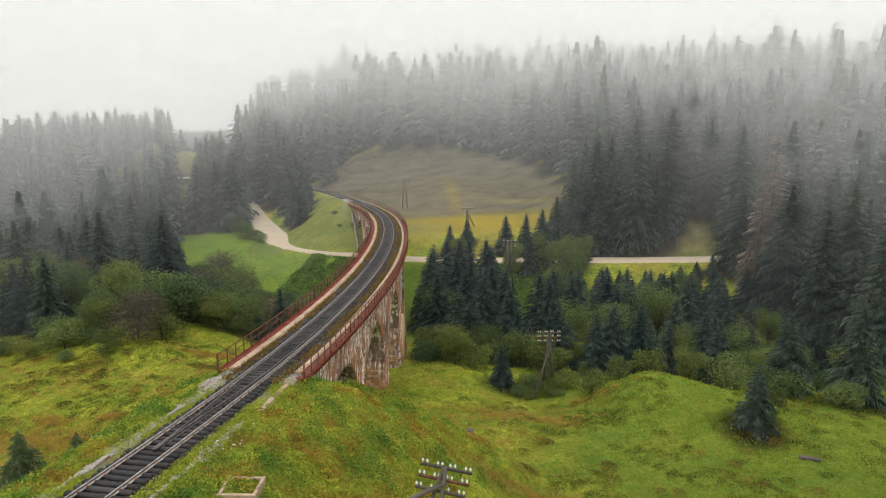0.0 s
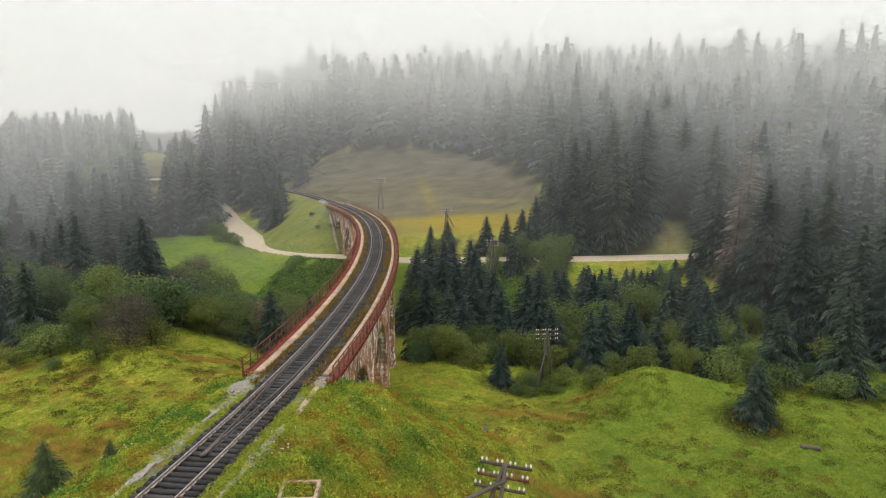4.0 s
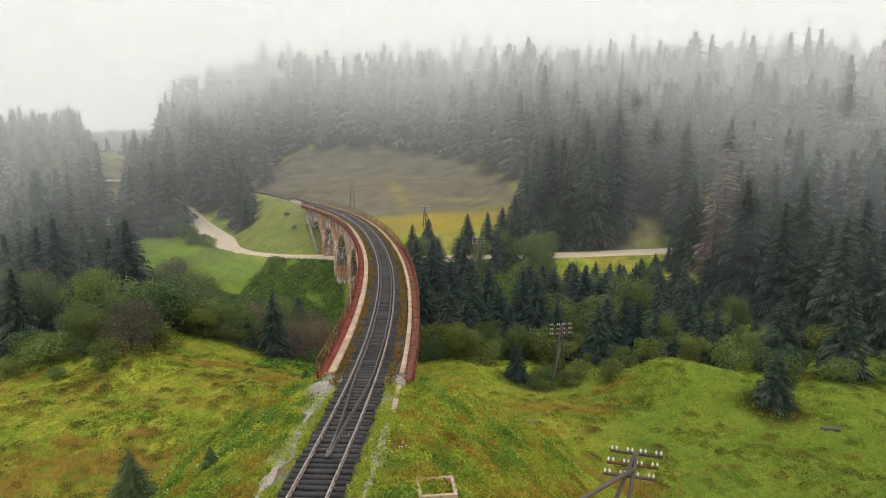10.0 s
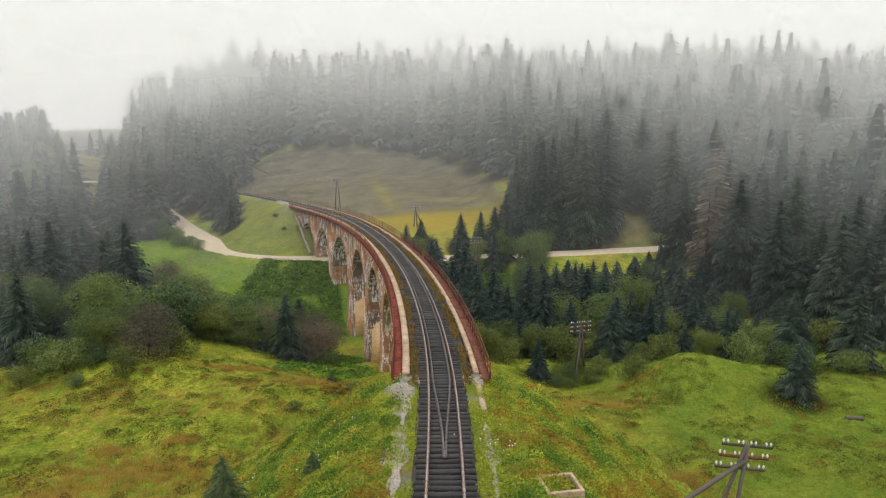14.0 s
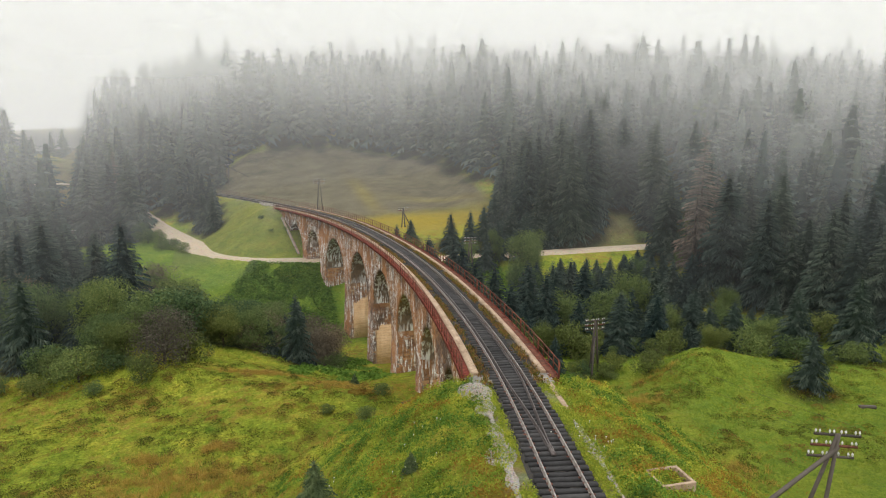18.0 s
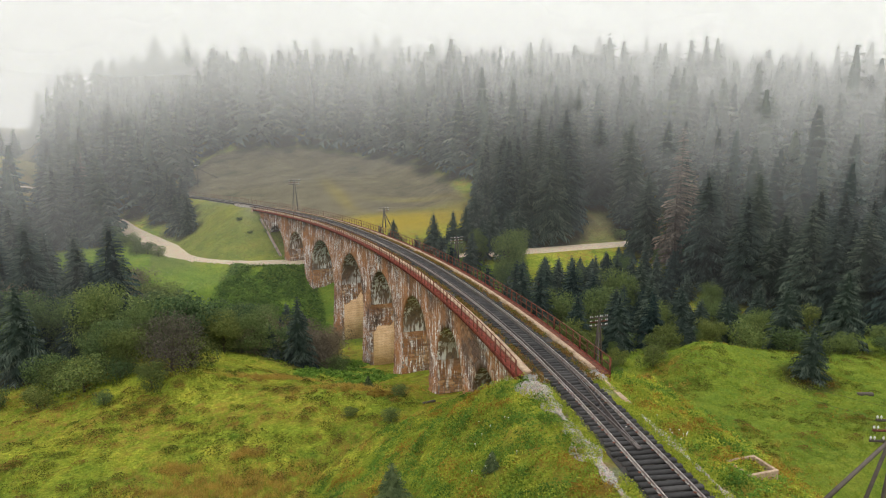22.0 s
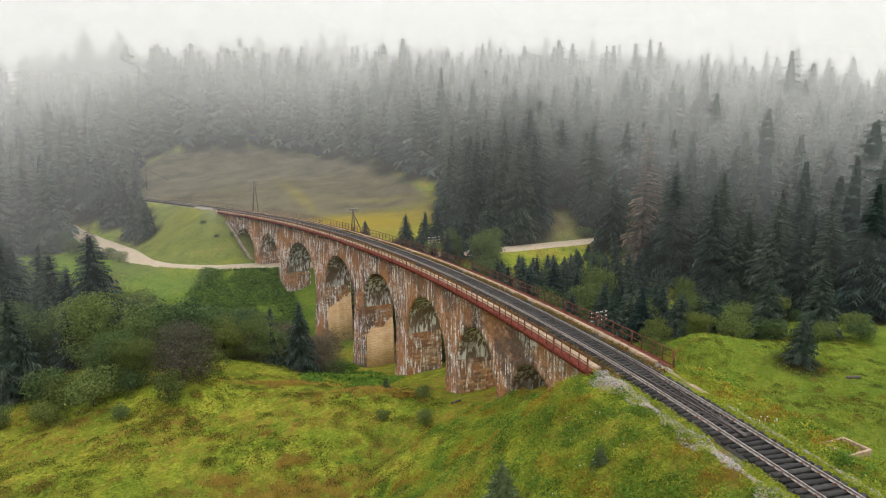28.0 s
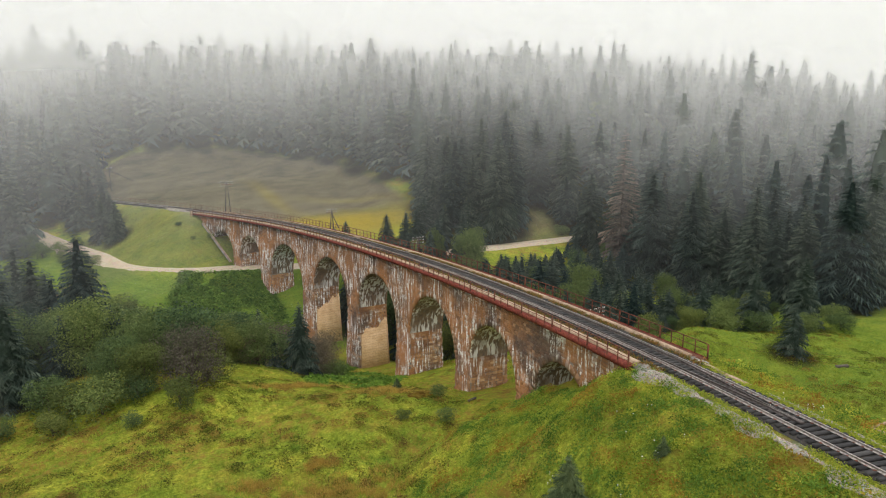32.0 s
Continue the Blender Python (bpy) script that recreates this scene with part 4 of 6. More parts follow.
def crown(h, r, levels, per, seg, rng, hang=0.35, sparse=1.0, low=0.05, core=0.42, wide=0.30, fine=False):
    """Crown of a spruce: whorls of drooping boughs round a dark ragged middle."""
    u = (np.arange(levels) + 0.5) / levels
    z = np.repeat(h * (low + (1 - low) * u ** 0.92), per) + rng.normal(0, h * 0.008, levels * per)
    rel = np.clip(1 - (z / h - low) / (1 - low), 0.015, 1)
    az = rng.uniform(0, 2 * np.pi, len(z))
    length = r * (0.25 * rel ** 0.5 + 0.75 * rel) * rng.uniform(0.72, 1.16, len(z)) + 0.035 * r
    keep = rng.uniform(size=len(z)) < sparse
    z, rel, az, length = z[keep], rel[keep], az[keep], length[keep]
    base = np.stack([0 * z, 0 * z, z], 1)
    v, f = feathers(base, az, length, 0.20 + 0.22 * rel, 0.16 - 0.06 * rel, seg, hang, rng, wide, fine)
    if core:
        rings, n = [], 7
        for i, a in enumerate(np.linspace(low + 0.02, 0.93, 6)):
            t = np.linspace(0, 2 * np.pi, n, endpoint=False) + i
            rad = core * r * (1 - a) ** 0.8 * rng.uniform(0.7, 1.3, n)
            rings.append(np.stack([rad * np.cos(t), rad * np.sin(t), np.full(n, a * h) - 0.02 * h * rng.uniform(size=n)], 1))
        w = np.concatenate(rings)
        i, j = np.meshgrid(np.arange(5), np.arange(n), indexing="ij")
        a, b = i * n + j, i * n + (j + 1) % n
        g = np.concatenate([np.stack([a, b, b + n], -1).reshape(-1, 3), np.stack([a, b + n, a + n], -1).reshape(-1, 3)])
        v, f = join([(v, f), (w, g)])
    return v, f


def spruce(h, r, seed, label, mat=None, sparse=1.0, core=0.46, hang=0.28, levels=None):
    rng = np.random.default_rng(seed)
    t = thing("spruce_tree", (0, 0, 0), label, "tree", "spruces")
    v, f = rod((0, 0, -0.6), (0, 0, h * 0.98), 0.012 * h + 0.03, 0.01, 7)
    place("trunk", raw("trunk", v, f, M_BARK), t)
    levels = levels or int(18 + h * 0.9)
    v, f = crown(h, r, levels, 17, 6, rng, hang, sparse, 0.04, core, 0.24, True)
    place("crown", raw("crown", v, f, mat or M_SPRUCE), t)
    return t


def leafy(name, h, r, seed, label, mat, count=900, leaf=0.30, low=0.12, lobes=9, cat="tree", group="broadleaf trees"):
    """A broadleaf tree or bush: a forked trunk, limbs and a lobed crown of many small leaf sprays."""
    rng = np.random.default_rng(seed)
    t = thing(name, (0, 0, 0), label, cat, group)
    pieces = [rod((0, 0, -0.4), (0.05 * r, 0, h * 0.35), 0.022 * h + 0.02, 0.014 * h + 0.01, 6)]
    centres, radii = [], []
    for j in range(lobes):
        a = j * 2.4 + rng.uniform(-0.4, 0.4)
        d = r * (0.12 + 0.52 * np.sqrt((j + 0.5) / lobes)) * rng.uniform(0.8, 1.1)
        z = h * rng.uniform(low + 0.22, 0.80) if j else h * 0.78
        rad = r * rng.uniform(0.30, 0.48)
        c = np.array([d * np.cos(a), d * np.sin(a), min(z, h - rad * 0.8)])
        centres.append(c)
        radii.append(rad)
        pieces.append(rod((0.05 * r, 0, h * rng.uniform(0.12, 0.34)), c, 0.010 * h + 0.012, 0.008, 5))
    v, f = join(pieces)
    place("trunk", raw("trunk", v, f, M_BARK), t)
    k = rng.integers(0, lobes, count)
    skirt = rng.uniform(size=count) < 0.16
    u = rng.normal(size=(count, 3))
    u /= np.linalg.norm(u, axis=1)[:, None]
    p = np.array(centres)[k] + u * (np.array(radii)[k] * (1.08 - 0.42 * rng.uniform(size=count) ** 1.6 + 0.10 * rng.normal(size=count)))[:, None] * (1, 1, 0.85)
    p[:, 2] = np.maximum(p[:, 2], h * low * rng.uniform(0.3, 1.2, count))
    p[skirt, 2] *= rng.uniform(0.05, 0.75, skirt.sum())
    p[skirt, :2] *= 0.9
    s = leaf * rng.uniform(0.55, 1.35, count)
    nrm = u + rng.normal(0, 0.7, (count, 3)) + (0, 0, 0.4)
    nrm /= np.linalg.norm(nrm, axis=1)[:, None]
    a = np.cross(nrm, rng.normal(size=(count, 3)))
    a /= np.linalg.norm(a, axis=1)[:, None]
    b = np.cross(nrm, a)
    s = s[:, None]
    quad = np.stack([p - a * s, p - b * s * 0.55 + nrm * s * 0.2, p + a * s, p + b * s * 0.55 + nrm * s * 0.2], 1)
    i = np.arange(count)[:, None] * 4
    f = np.concatenate([i + np.array([[0, 1, 2]]), i + np.array([[0, 2, 3]])])
    place("crown", raw("crown", quad.reshape(-1, 3), f, mat), t)
    return t


def settle(x, y, z=None):
    return float(land(np.array(x), np.array(y))) if z is None else z


SPOTS = []                                    # every tree's place, for the darker ground colour below


def scatter(bounds, gap, allow, seed, tries=None):
    """Places at least gap apart inside bounds where allow(x, y) holds."""
    x0, x1, y0, y1 = bounds
    rng = np.random.default_rng(seed)
    n = tries or int(6 * (x1 - x0) * (y1 - y0) / gap ** 2)
    px, py = rng.uniform(x0, x1, n), rng.uniform(y0, y1, n)
    ok = allow(px, py)
    cells, got = {}, []
    for x, y in zip(px[ok], py[ok]):
        c = (int(x // gap), int(y // gap))
        if all((x - a) ** 2 + (y - b) ** 2 > gap * gap for i in (-1, 0, 1) for j in (-1, 0, 1) for a, b in cells.get((c[0] + i, c[1] + j), ())):
            cells.setdefault(c, []).append((x, y))
            got.append((x, y))
    return np.array(got)


def clear_line(x, y, gap):
    return near_line(x, y, -30, 300, 2.0)[0] > gap


def clear_road(x, y, gap):
    return near_path(x, y, ROAD_LINE)[0] > gap


def oval(x, y, cx, cy, rx, ry):
    return ((x - cx) / rx) ** 2 + ((y - cy) / ry) ** 2 < 1


KINDS = []
for j, (h, r) in enumerate(((6, 2.1), (9, 2.9), (12, 3.5), (16, 4.3), (20, 5.0), (24, 5.6), (27, 6.0))):
    KINDS.append((h, spruce(h, r, 40 + j, "dark green spruce with drooping boughs on the valley side")))
used = set()


YOUNG = spruce(4, 1.55, 60, "young dull green spruce standing in the grass", M_YOUNG, 1.0, 0.5, 0.22, 24)


def plant(x, y, h, seed, lean=0.02, wide=1.0, young=False):
    """A spruce of the nearest stock size, scaled to h metres."""
    r = random.Random(seed)
    k = min(range(len(KINDS)), key=lambda i: abs(KINDS[i][0] - h) + r.uniform(0, 1.5))
    s = h / KINDS[k][0]
    m = Matrix.Translation((x, y, settle(x, y) - 0.15)) @ Matrix.Rotation(r.uniform(0, 6.28), 4, "Z") @ Matrix.Rotation(r.uniform(-lean, lean), 4, "X")
    SPOTS.append((x, y, 1.5 + 0.16 * h if h > 4 else 0.3 * h))
    src = KINDS[k][1]
    if young:
        k, src, s = "young", YOUNG, h / 4
    if k in used:
        ob = copy_thing(src, m)
    else:
        used.add(k)
        ob = src
        ob.matrix_basis = m
    ob.scale = (s * wide * r.uniform(0.88, 1.12), s * wide * r.uniform(0.88, 1.12), s)
    return ob


# valley floor beside the viaduct
def valley_right(x, y):
    gap = oval(x, y, 14, 118, 5.5, 16)
    return (y > 85 - 0.20 * np.clip(x, 0, 60)) & (y < 129 - 0.15 * np.clip(x, 0, 80)) & clear_line(x, y, 7.5) & clear_road(x, y, 5.0) & ~gap & ~((y > 122) & (x > 36) & (x < 45)) & ~((y > 127) & (x > 34) & (x < 52))


seed, soft = 0, []
for x, y in scatter((-3, 66, 74, 130), 4.1, valley_right, 21):
    seed += 1
    g = settle(x, y)
    r = random.Random(seed)
    crest = -8.5 + 5.5 * ramp(y, 84, 126) if x < 29 else -9.5 + 2.0 * ramp(y, 80, 112)
    crest = crest + r.uniform(-3.2, 1.4) + (2.5 if oval(x, y, 4, 108, 7, 13) else 0)
    if x > 14:
        crest = min(crest, -11.8 + 0.206 * (132 - y) + r.uniform(-1.0, 0.0))    # low growth before the road
    h = crest - g
    if x < 56 and r.random() < 0.15:
        soft.append((x, y, min(max(h, 2.2), 11)))
    else:
        plant(x, y, min(max(h, 2.2), 15) if x < 56 else r.uniform(11, 17), seed, 0.02, 1.12)
# single spruces
for x, y, h in ((6.86, 73.3, 5.2), (28.2, 56.3, 6.4), (-22.9, 90.6, 9.8), (-24.5, 35.7, 3.9), (-19.8, 33.4, 1.3), (-26.5, 91, 5), (-17.6, 72.5, 1.6), (37, 68, 9.5), (31.5, 72.5, 8), (42, 64, 11), (24.5, 79, 9), (19, 79, 8.5),
                (-27, 28, 1.5), (1.5, 143.5, 7.5), (13.8, 143.6, 8.2), (18, 142.5, 8.8), (21.8, 144.5, 7.6), (25.5, 147.5, 9.5), (29, 150, 12), (33, 149, 15), (27.5, 142, 9), (24, 140.5, 6.5), (35, 155, 19), (30.5, 156, 16), (34.5, 163, 20), (38, 152, 21), (4, 131, 8), (9.5, 128, 8.5), (5.5, 147, 5.5), (21, 133, 9), (17.5, 130, 8), (26, 131, 10), (24, 138, 8), (28, 134, 9), (33, 140, 12), (40.8, 140, 25.5), (56.5, 129, 4.8), (44.5, 121, 3.2), (36, 139, 8), (45.5, 141, 17), (37.5, 145, 18), (31.5, 146, 13), (47.5, 121.5, 3.6), (51, 123, 4.2), (54.5, 121, 5), (37, 118.5, 3.4), (33, 121, 4), (40.5, 120.5, 2.8), (61, 139, 12)):
    seed += 1
    plant(x, y, h, seed, 0.02, 0.9 if h > 6 else 1.15 if h < 4 else 0.95, h < 6.6 and x < -10 and y < 80)


# front of the wood on the right bank and slope
def slope_right(x, y):
    bare = oval(x, y, 54, 141, 9, 6)
    a = (x > 57 - 0.25 * np.clip(y - 75, 0, 8)) & (y <= 128)
    b = (y > 128) & (x > 36 + 4 * np.sin(0.2 * y)) & (meadow(x, y) < 0.05) & clear_road(x, y, 6)
    return (a | b) & clear_road(x, y, 5) & ~bare


near = scatter((33, 92, 66, 176), 6.0, slope_right, 33)
deep = [(x, y) for x, y in near if x > 72]
for x, y in near:
    if x > 72:
        continue
    seed += 1
    plant(x, y, random.Random(seed).uniform(19, 26) if y > 128 else random.Random(seed).uniform(16, 24), seed)


# clumps between road, field and line on the far left
def clump_left(x, y):
    a = oval(x, y, -44, 181, 7.5, 15) & clear_line(x, y, 8)
    b = oval(x, y, -66, 203, 8.5, 20)
    c = (x < -38) & (x > -62) & (y > 190 + 0.2 * (x + 26)) & (y < 236) & clear_line(x, y, 7)
    return (a | b | c) & clear_road(x, y, 7.5)


for x, y in scatter((-90, -30, 155, 236), 4.4, clump_left, 35):
    seed += 1
    plant(x, y, random.Random(seed).uniform(9, 12.5) if x > -52 else random.Random(seed).uniform(20, 26), seed)


def valley_left(x, y):
    edge = np.where(y < 150, -44 - 0.35 * np.abs(y - 106), -67 - 0.31 * (y - 155))
    return (x < edge) & (y > 88) & ~oval(x, y, -47, 150, 16, 20) & ~oval(x, y, -84, 214, 7, 18) & clear_road(x, y, 5)


outer = []                                    # trees of the woods that stand too deep in them to tell apart
for x, y in scatter((-112, -44, 86, 228), 5.0, valley_left, 36):
    seed += 1
    if x < -74 or y > 165:
        outer.append((x, y))
        continue
    plant(x, y, random.Random(seed).uniform(7, 12) if y < 108 else random.Random(seed).uniform(14, 22) if y < 165 else random.Random(seed).uniform(17, 24), seed)

# bare dying spruces
for x, y, top, rr, sd in ((58.0, 116.3, 16.1, 5.0, 3), (55.0, 113.5, 10, 3.6, 4), (62, 117, 8, 3.2, 6), (-63.0, 190, 11.5, 2.8, 5)):
    g = settle(x, y)
    dead = spruce(top - g, rr, sd, "dying spruce with bare grey-brown twigs", M_DEAD, 0.6, 0.0, 0.16, 34)
    dead.location = (x, y, g)


# the woods on the hills behind
def far_woods(x, y):
    hill = (y > 172) & (x > 33 + 8 * np.sin(0.15 * y)) & (meadow(x, y) < 0.03)
    back = (y > 214) & (meadow(x, y) < 0.03) & (x <= 60) & (x > -2 - 0.296 * y) & clear_line(x, y, 8)
    east = (x > 92) & (y > 70)
    flank = (x < -51) & (y > 190 + 0.2 * (x + 26)) & clear_line(x, y, 7) & clear_road(x, y, 5) & (meadow(x, y) < 0.03) & (x > -60)
    west = ((x < -112) | ((x < -80) & (y > 228))) & (y > 118) & ((y < 235) | (x < -104)) & ~oval(x, y, -84, 214, 8, 18) & clear_road(x, y, 5) & (x < -0.405 * y)
    return hill | back | east | flank | west


TALL = {(137, 205): 31.5, (133, 208): 29.5, (141, 204): 30.5, (110, 216): 29.0, (104, 219): 27.5, (80, 230): 29.5, (122, 211): 28.0, (143, 150): 34.0, (40, 266): 27.5}   # trees that rise over the rest
spots = scatter((-215, 250, 70, 352), 6.0, far_woods, 50)
spots = np.concatenate([spots, scatter((-134, -40, 352, 460), 7.0, lambda x, y: (x < -40) & (x > -0.292 * y), 52), scatter((-240, -86, 330, 540), 9.0, lambda x, y: (x < -0.285 * y) & (x > -0.47 * y), 54), np.array(outer), np.array(deep), np.array(list(TALL))])
gz_far = land(spots[:, 0], spots[:, 1])
stock = []
rng = np.random.default_rng(60)
for j in range(9):
    h = 1.0
    stock.append(crown(1.0, rng.uniform(0.20, 0.26), 14, 8, 3, np.random.default_rng(70 + j), 0.40, 0.97, 0.08, 0.55, 0.42))
V, F, T, k = [], [], [], 0
for (x, y), z in zip(spots, gz_far):
    v, f = stock[rng.integers(0, 9)]
    h = rng.uniform(19, 27) + (rng.uniform(3, 8) if rng.uniform() < 0.14 else 0) + (-3.0 if x > 105 else -1.0 if x > 60 else 3.5 if y > 225 else 0.0)
    h = TALL.get((x, y), h)
    if x < -0.285 * y and y > 330:
        h = min(h, 15 + rng.uniform(-4, 2) - z)
    if x < -80 and y < 330:                    # the western wood falls away towards the valley mouth
        h = max(min(h, 25 - 0.33 * max(252 - y, 0) + rng.uniform(-4, 1.5) - z), 11)
    a = rng.uniform(0, 6.28)
    c, s = np.cos(a), np.sin(a)
    w = v * h * (rng.uniform(0.9, 1.15), rng.uniform(0.9, 1.15), 1)
    w = np.stack([w[:, 0] * c - w[:, 1] * s + x, w[:, 0] * s + w[:, 1] * c + y, w[:, 2] + z - 0.3], 1)
    V.append(w)
    F.append(f + k)
    k += len(w)
    T.append(np.full(len(w), rng.uniform()))
me = raw("spruce_woods", np.concatenate(V), np.concatenate(F), M_SPRUCES)
tint = np.repeat(np.concatenate(T)[:, None], 4, 1).astype(np.float32)
me.color_attributes.new("tint", "FLOAT_COLOR", "POINT").data.foreach_set("color", tint.ravel())
tagged(place("spruce_woods", me), "dense dark spruce forest on misty hillsides", "forest", "", "stuff")

# ---- broadleaf trees and bushes ----
BUSH = [leafy("bush", 3.2, 2.1, 80, "rounded green bush at the meadow's edge", M_LEAF, 3000, 0.085, 0.05, 9, "bush", "bushes"),
        leafy("bush", 2.6, 1.8, 81, "yellow-green bush in the grass", M_OLIVE, 2800, 0.080, 0.05, 8, "bush", "bushes"),
        leafy("bush", 4.6, 3.2, 82, "grey-brown thinly leaved bush", M_TWIG, 8500, 0.066, 0.05, 14, "bush", "bushes"),
        leafy("broadleaf_tree", 7.5, 3.4, 83, "green broadleaf tree in the stream valley", M_LEAF, 9500, 0.100, 0.06, 16),
        leafy("broadleaf_tree", 6.0, 3.0, 84, "yellowing willow in the stream valley", M_OLIVE, 8500, 0.098, 0.06, 14)]
SIZE = (3.2, 2.6, 4.6, 7.5, 6.0)
fresh = set()


def shrub(k, x, y, h, wide=1.0):
    global seed
    seed += 1
    r = random.Random(seed)
    s = h / SIZE[k]
    m = Matrix.Translation((x, y, settle(x, y) - 0.1)) @ Matrix.Rotation(r.uniform(0, 6.28), 4, "Z")
    if k in fresh:
        ob = copy_thing(BUSH[k], m)
    else:
        fresh.add(k)
        ob = BUSH[k]
        ob.matrix_basis = m
    ob.scale = (s * wide * r.uniform(0.9, 1.1), s * wide * r.uniform(0.9, 1.1), s)
    return ob


for k, x, y, h, w in ((2, -38.0, 79.2, 6.6, 1.0), (1, -39.6, 74.9, 2.9, 1.0), (4, -42.3, 80.3, 5.6, 0.95), (3, -45, 83, 6.8, 1.0), (0, -43, 79, 2.8, 1.2), (0, -46.3, 77.8, 4.0, 1.25), (1, -36, 81.5, 4.2, 1.1), (1, -50.5, 77, 2.4, 1.2), (0, -44, 73.8, 1.4, 1.5), (1, -49, 81, 3.0, 1.2),
                      (3, -41, 88, 6.8, 1.0), (4, -38.5, 86, 5.5, 1.0), (0, -51, 84, 4, 1.2), (0, -55, 79, 2.5, 1.3), (0, -62, 84, 3.5, 1.3),
                      (3, -34, 101, 8.5, 1.0), (3, -30, 97, 8, 1.0), (4, -27, 104, 6.5, 1.1), (3, -37, 110, 8, 1.0), (0, -25, 96, 5, 1.2), (4, -33, 92.5, 4.5, 1.2), (2, -28, 93, 4.6, 1.1), (3, -43, 104, 9, 1.0), (4, -47, 112, 8, 1.1),
                      (3, -52, 99, 7.5, 1.1), (0, -40, 118, 5, 1.3), (0, -30, 113, 4.5, 1.3), (3, -25, 118, 6, 1.0), (0, -20.5, 103, 3.4, 1.3), (0, -17.8, 92, 2.6, 1.4), (0, -48, 123, 5, 1.3), (4, -56, 117, 6, 1.2), (3, -61, 125, 7, 1.1), (3, -66, 131, 8, 1.1),
                      (0, -44.5, 159.5, 2.6, 1.3), (0, -47, 163, 3.0, 1.3), (3, -50, 167.5, 4.4, 1.1), (0, -53.5, 173.5, 3.6, 1.3), (3, -56.5, 179.5, 5.0, 1.0), (0, -59, 186, 4.4, 1.2), (0, -49, 161.5, 2.2, 1.3), (0, -62, 192, 4.0, 1.2),
                      (0, -21.5, 158, 1.3, 1.3), (0, -27, 164, 1.1, 1.4), (0, -25, 158.5, 0.9, 1.5),
                      (1, 16.0, 67.3, 2.7, 1.0), (1, 12.4, 71.2, 1.9, 1.2), (0, 10.6, 72.4, 2.2, 1.1), (1, 14.2, 72, 2.4, 1.1), (0, 8.6, 71.2, 1.5, 1.3), (1, 1.0, 80.5, 3.8, 1.1), (4, 6, 84, 5.5, 1.0), (4, 10, 82, 5, 1.1), (1, 14, 79, 3.4, 1.2), (1, 4, 78, 3.0, 1.2), (0, -2.2, 80, 3.2, 1.2), (4, 2, 87, 5.6, 1.0), (4, 17, 84, 5, 1.0), (1, 12.5, 75, 1.8, 1.3), (1, 9.5, 73.6, 1.7, 1.2),
                      (1, 10, 70.5, 1.2, 1.4), (0, 12.8, 70.2, 1.1, 1.5), (1, 20.5, 73, 2.6, 1.2), (0, 31, 68.5, 4.2, 1.1), (0, 35.5, 66, 3.4, 1.2), (4, 28, 71.5, 4.4, 1.0), (0, 39.5, 61.5, 3.0, 1.2), (1, 29.4, 57.2, 4.0, 0.8), (0, 45, 60, 2.6, 1.3), (0, 49, 63.5, 3.2, 1.2),
                      (4, 21.5, 92, 6.5, 1.1), (3, 33, 88, 7, 1.0), (3, 40, 84, 7, 1.1), (4, -1.5, 90, 6, 1.0), (0, 58, 136.5, 3, 1.2), (4, 2.5, 136.5, 5.5, 0.9),
                      (0, -18.2, 60.5, 1.5, 1.3), (0, -15.5, 67, 1.5, 1.2), (1, -21.5, 63, 0.9, 1.5)):
    shrub(k, x, y, h, w)
for x, y, h in ((9, 121, 10), (20, 114, 10.5), (23, 123, 11), (25, 112, 7), (2, 117, 9), (30, 110, 9), (-94, 200, 14), (-98, 222, 14), (20, 132, 7), (27, 128, 8), (14, 131, 6.5), (2.2, 257, 4.5), (68, 150, 13), (96, 168, 17)):
    shrub(3, x, y, h, 0.8)

for x, y, h in soft:
    shrub(3, x, y, h, 0.9)

# the thicket along the stream on the left bank
def thicket(x, y):
    d = y - stream_y(x)
    return (d > -32 + 8 * ramp(x, -40, -20)) & (d < 13 + 4 * np.sin(0.2 * x) - 12 * ramp(x, -38, -24)) & (near_line(x, y, 30, 130, 2.0)[0] > 9) & (y > 88)


for x, y in scatter((-98, -18, 86, 140), 3.7, thicket, 37):
    r = random.Random(int(x * 100))
    u = r.random()
    if u < 0.16:
        seed += 1
        plant(x, y, r.uniform(5, 9), seed)
    else:
        shrub((0, 3, 4, 3, 2)[min(4, int((u - 0.16) / 0.84 * 5))], x, y, r.uniform(4.8, 7.6) + 2.4 * ramp(-x, 34, 44), r.uniform(0.95, 1.2))


def fringe(x, y):
    return (y > 79 - 0.22 * np.clip(x, 0, 60)) & (y < 88 - 0.20 * np.clip(x, 0, 60)) & (near_line(x, y, 30, 130, 2.0)[0] > 8) & ~oval(x, y, 8, 71, 7, 6)


for x, y in scatter((-1, 52, 64, 90), 4.8, fringe, 38):
    r = random.Random(int(x * 100))
    shrub(r.choice((0, 0, 3, 1, 4)), x, y, r.choice((1.4, 2.0, 2.8, 3.6, 5.0)), 1.0)
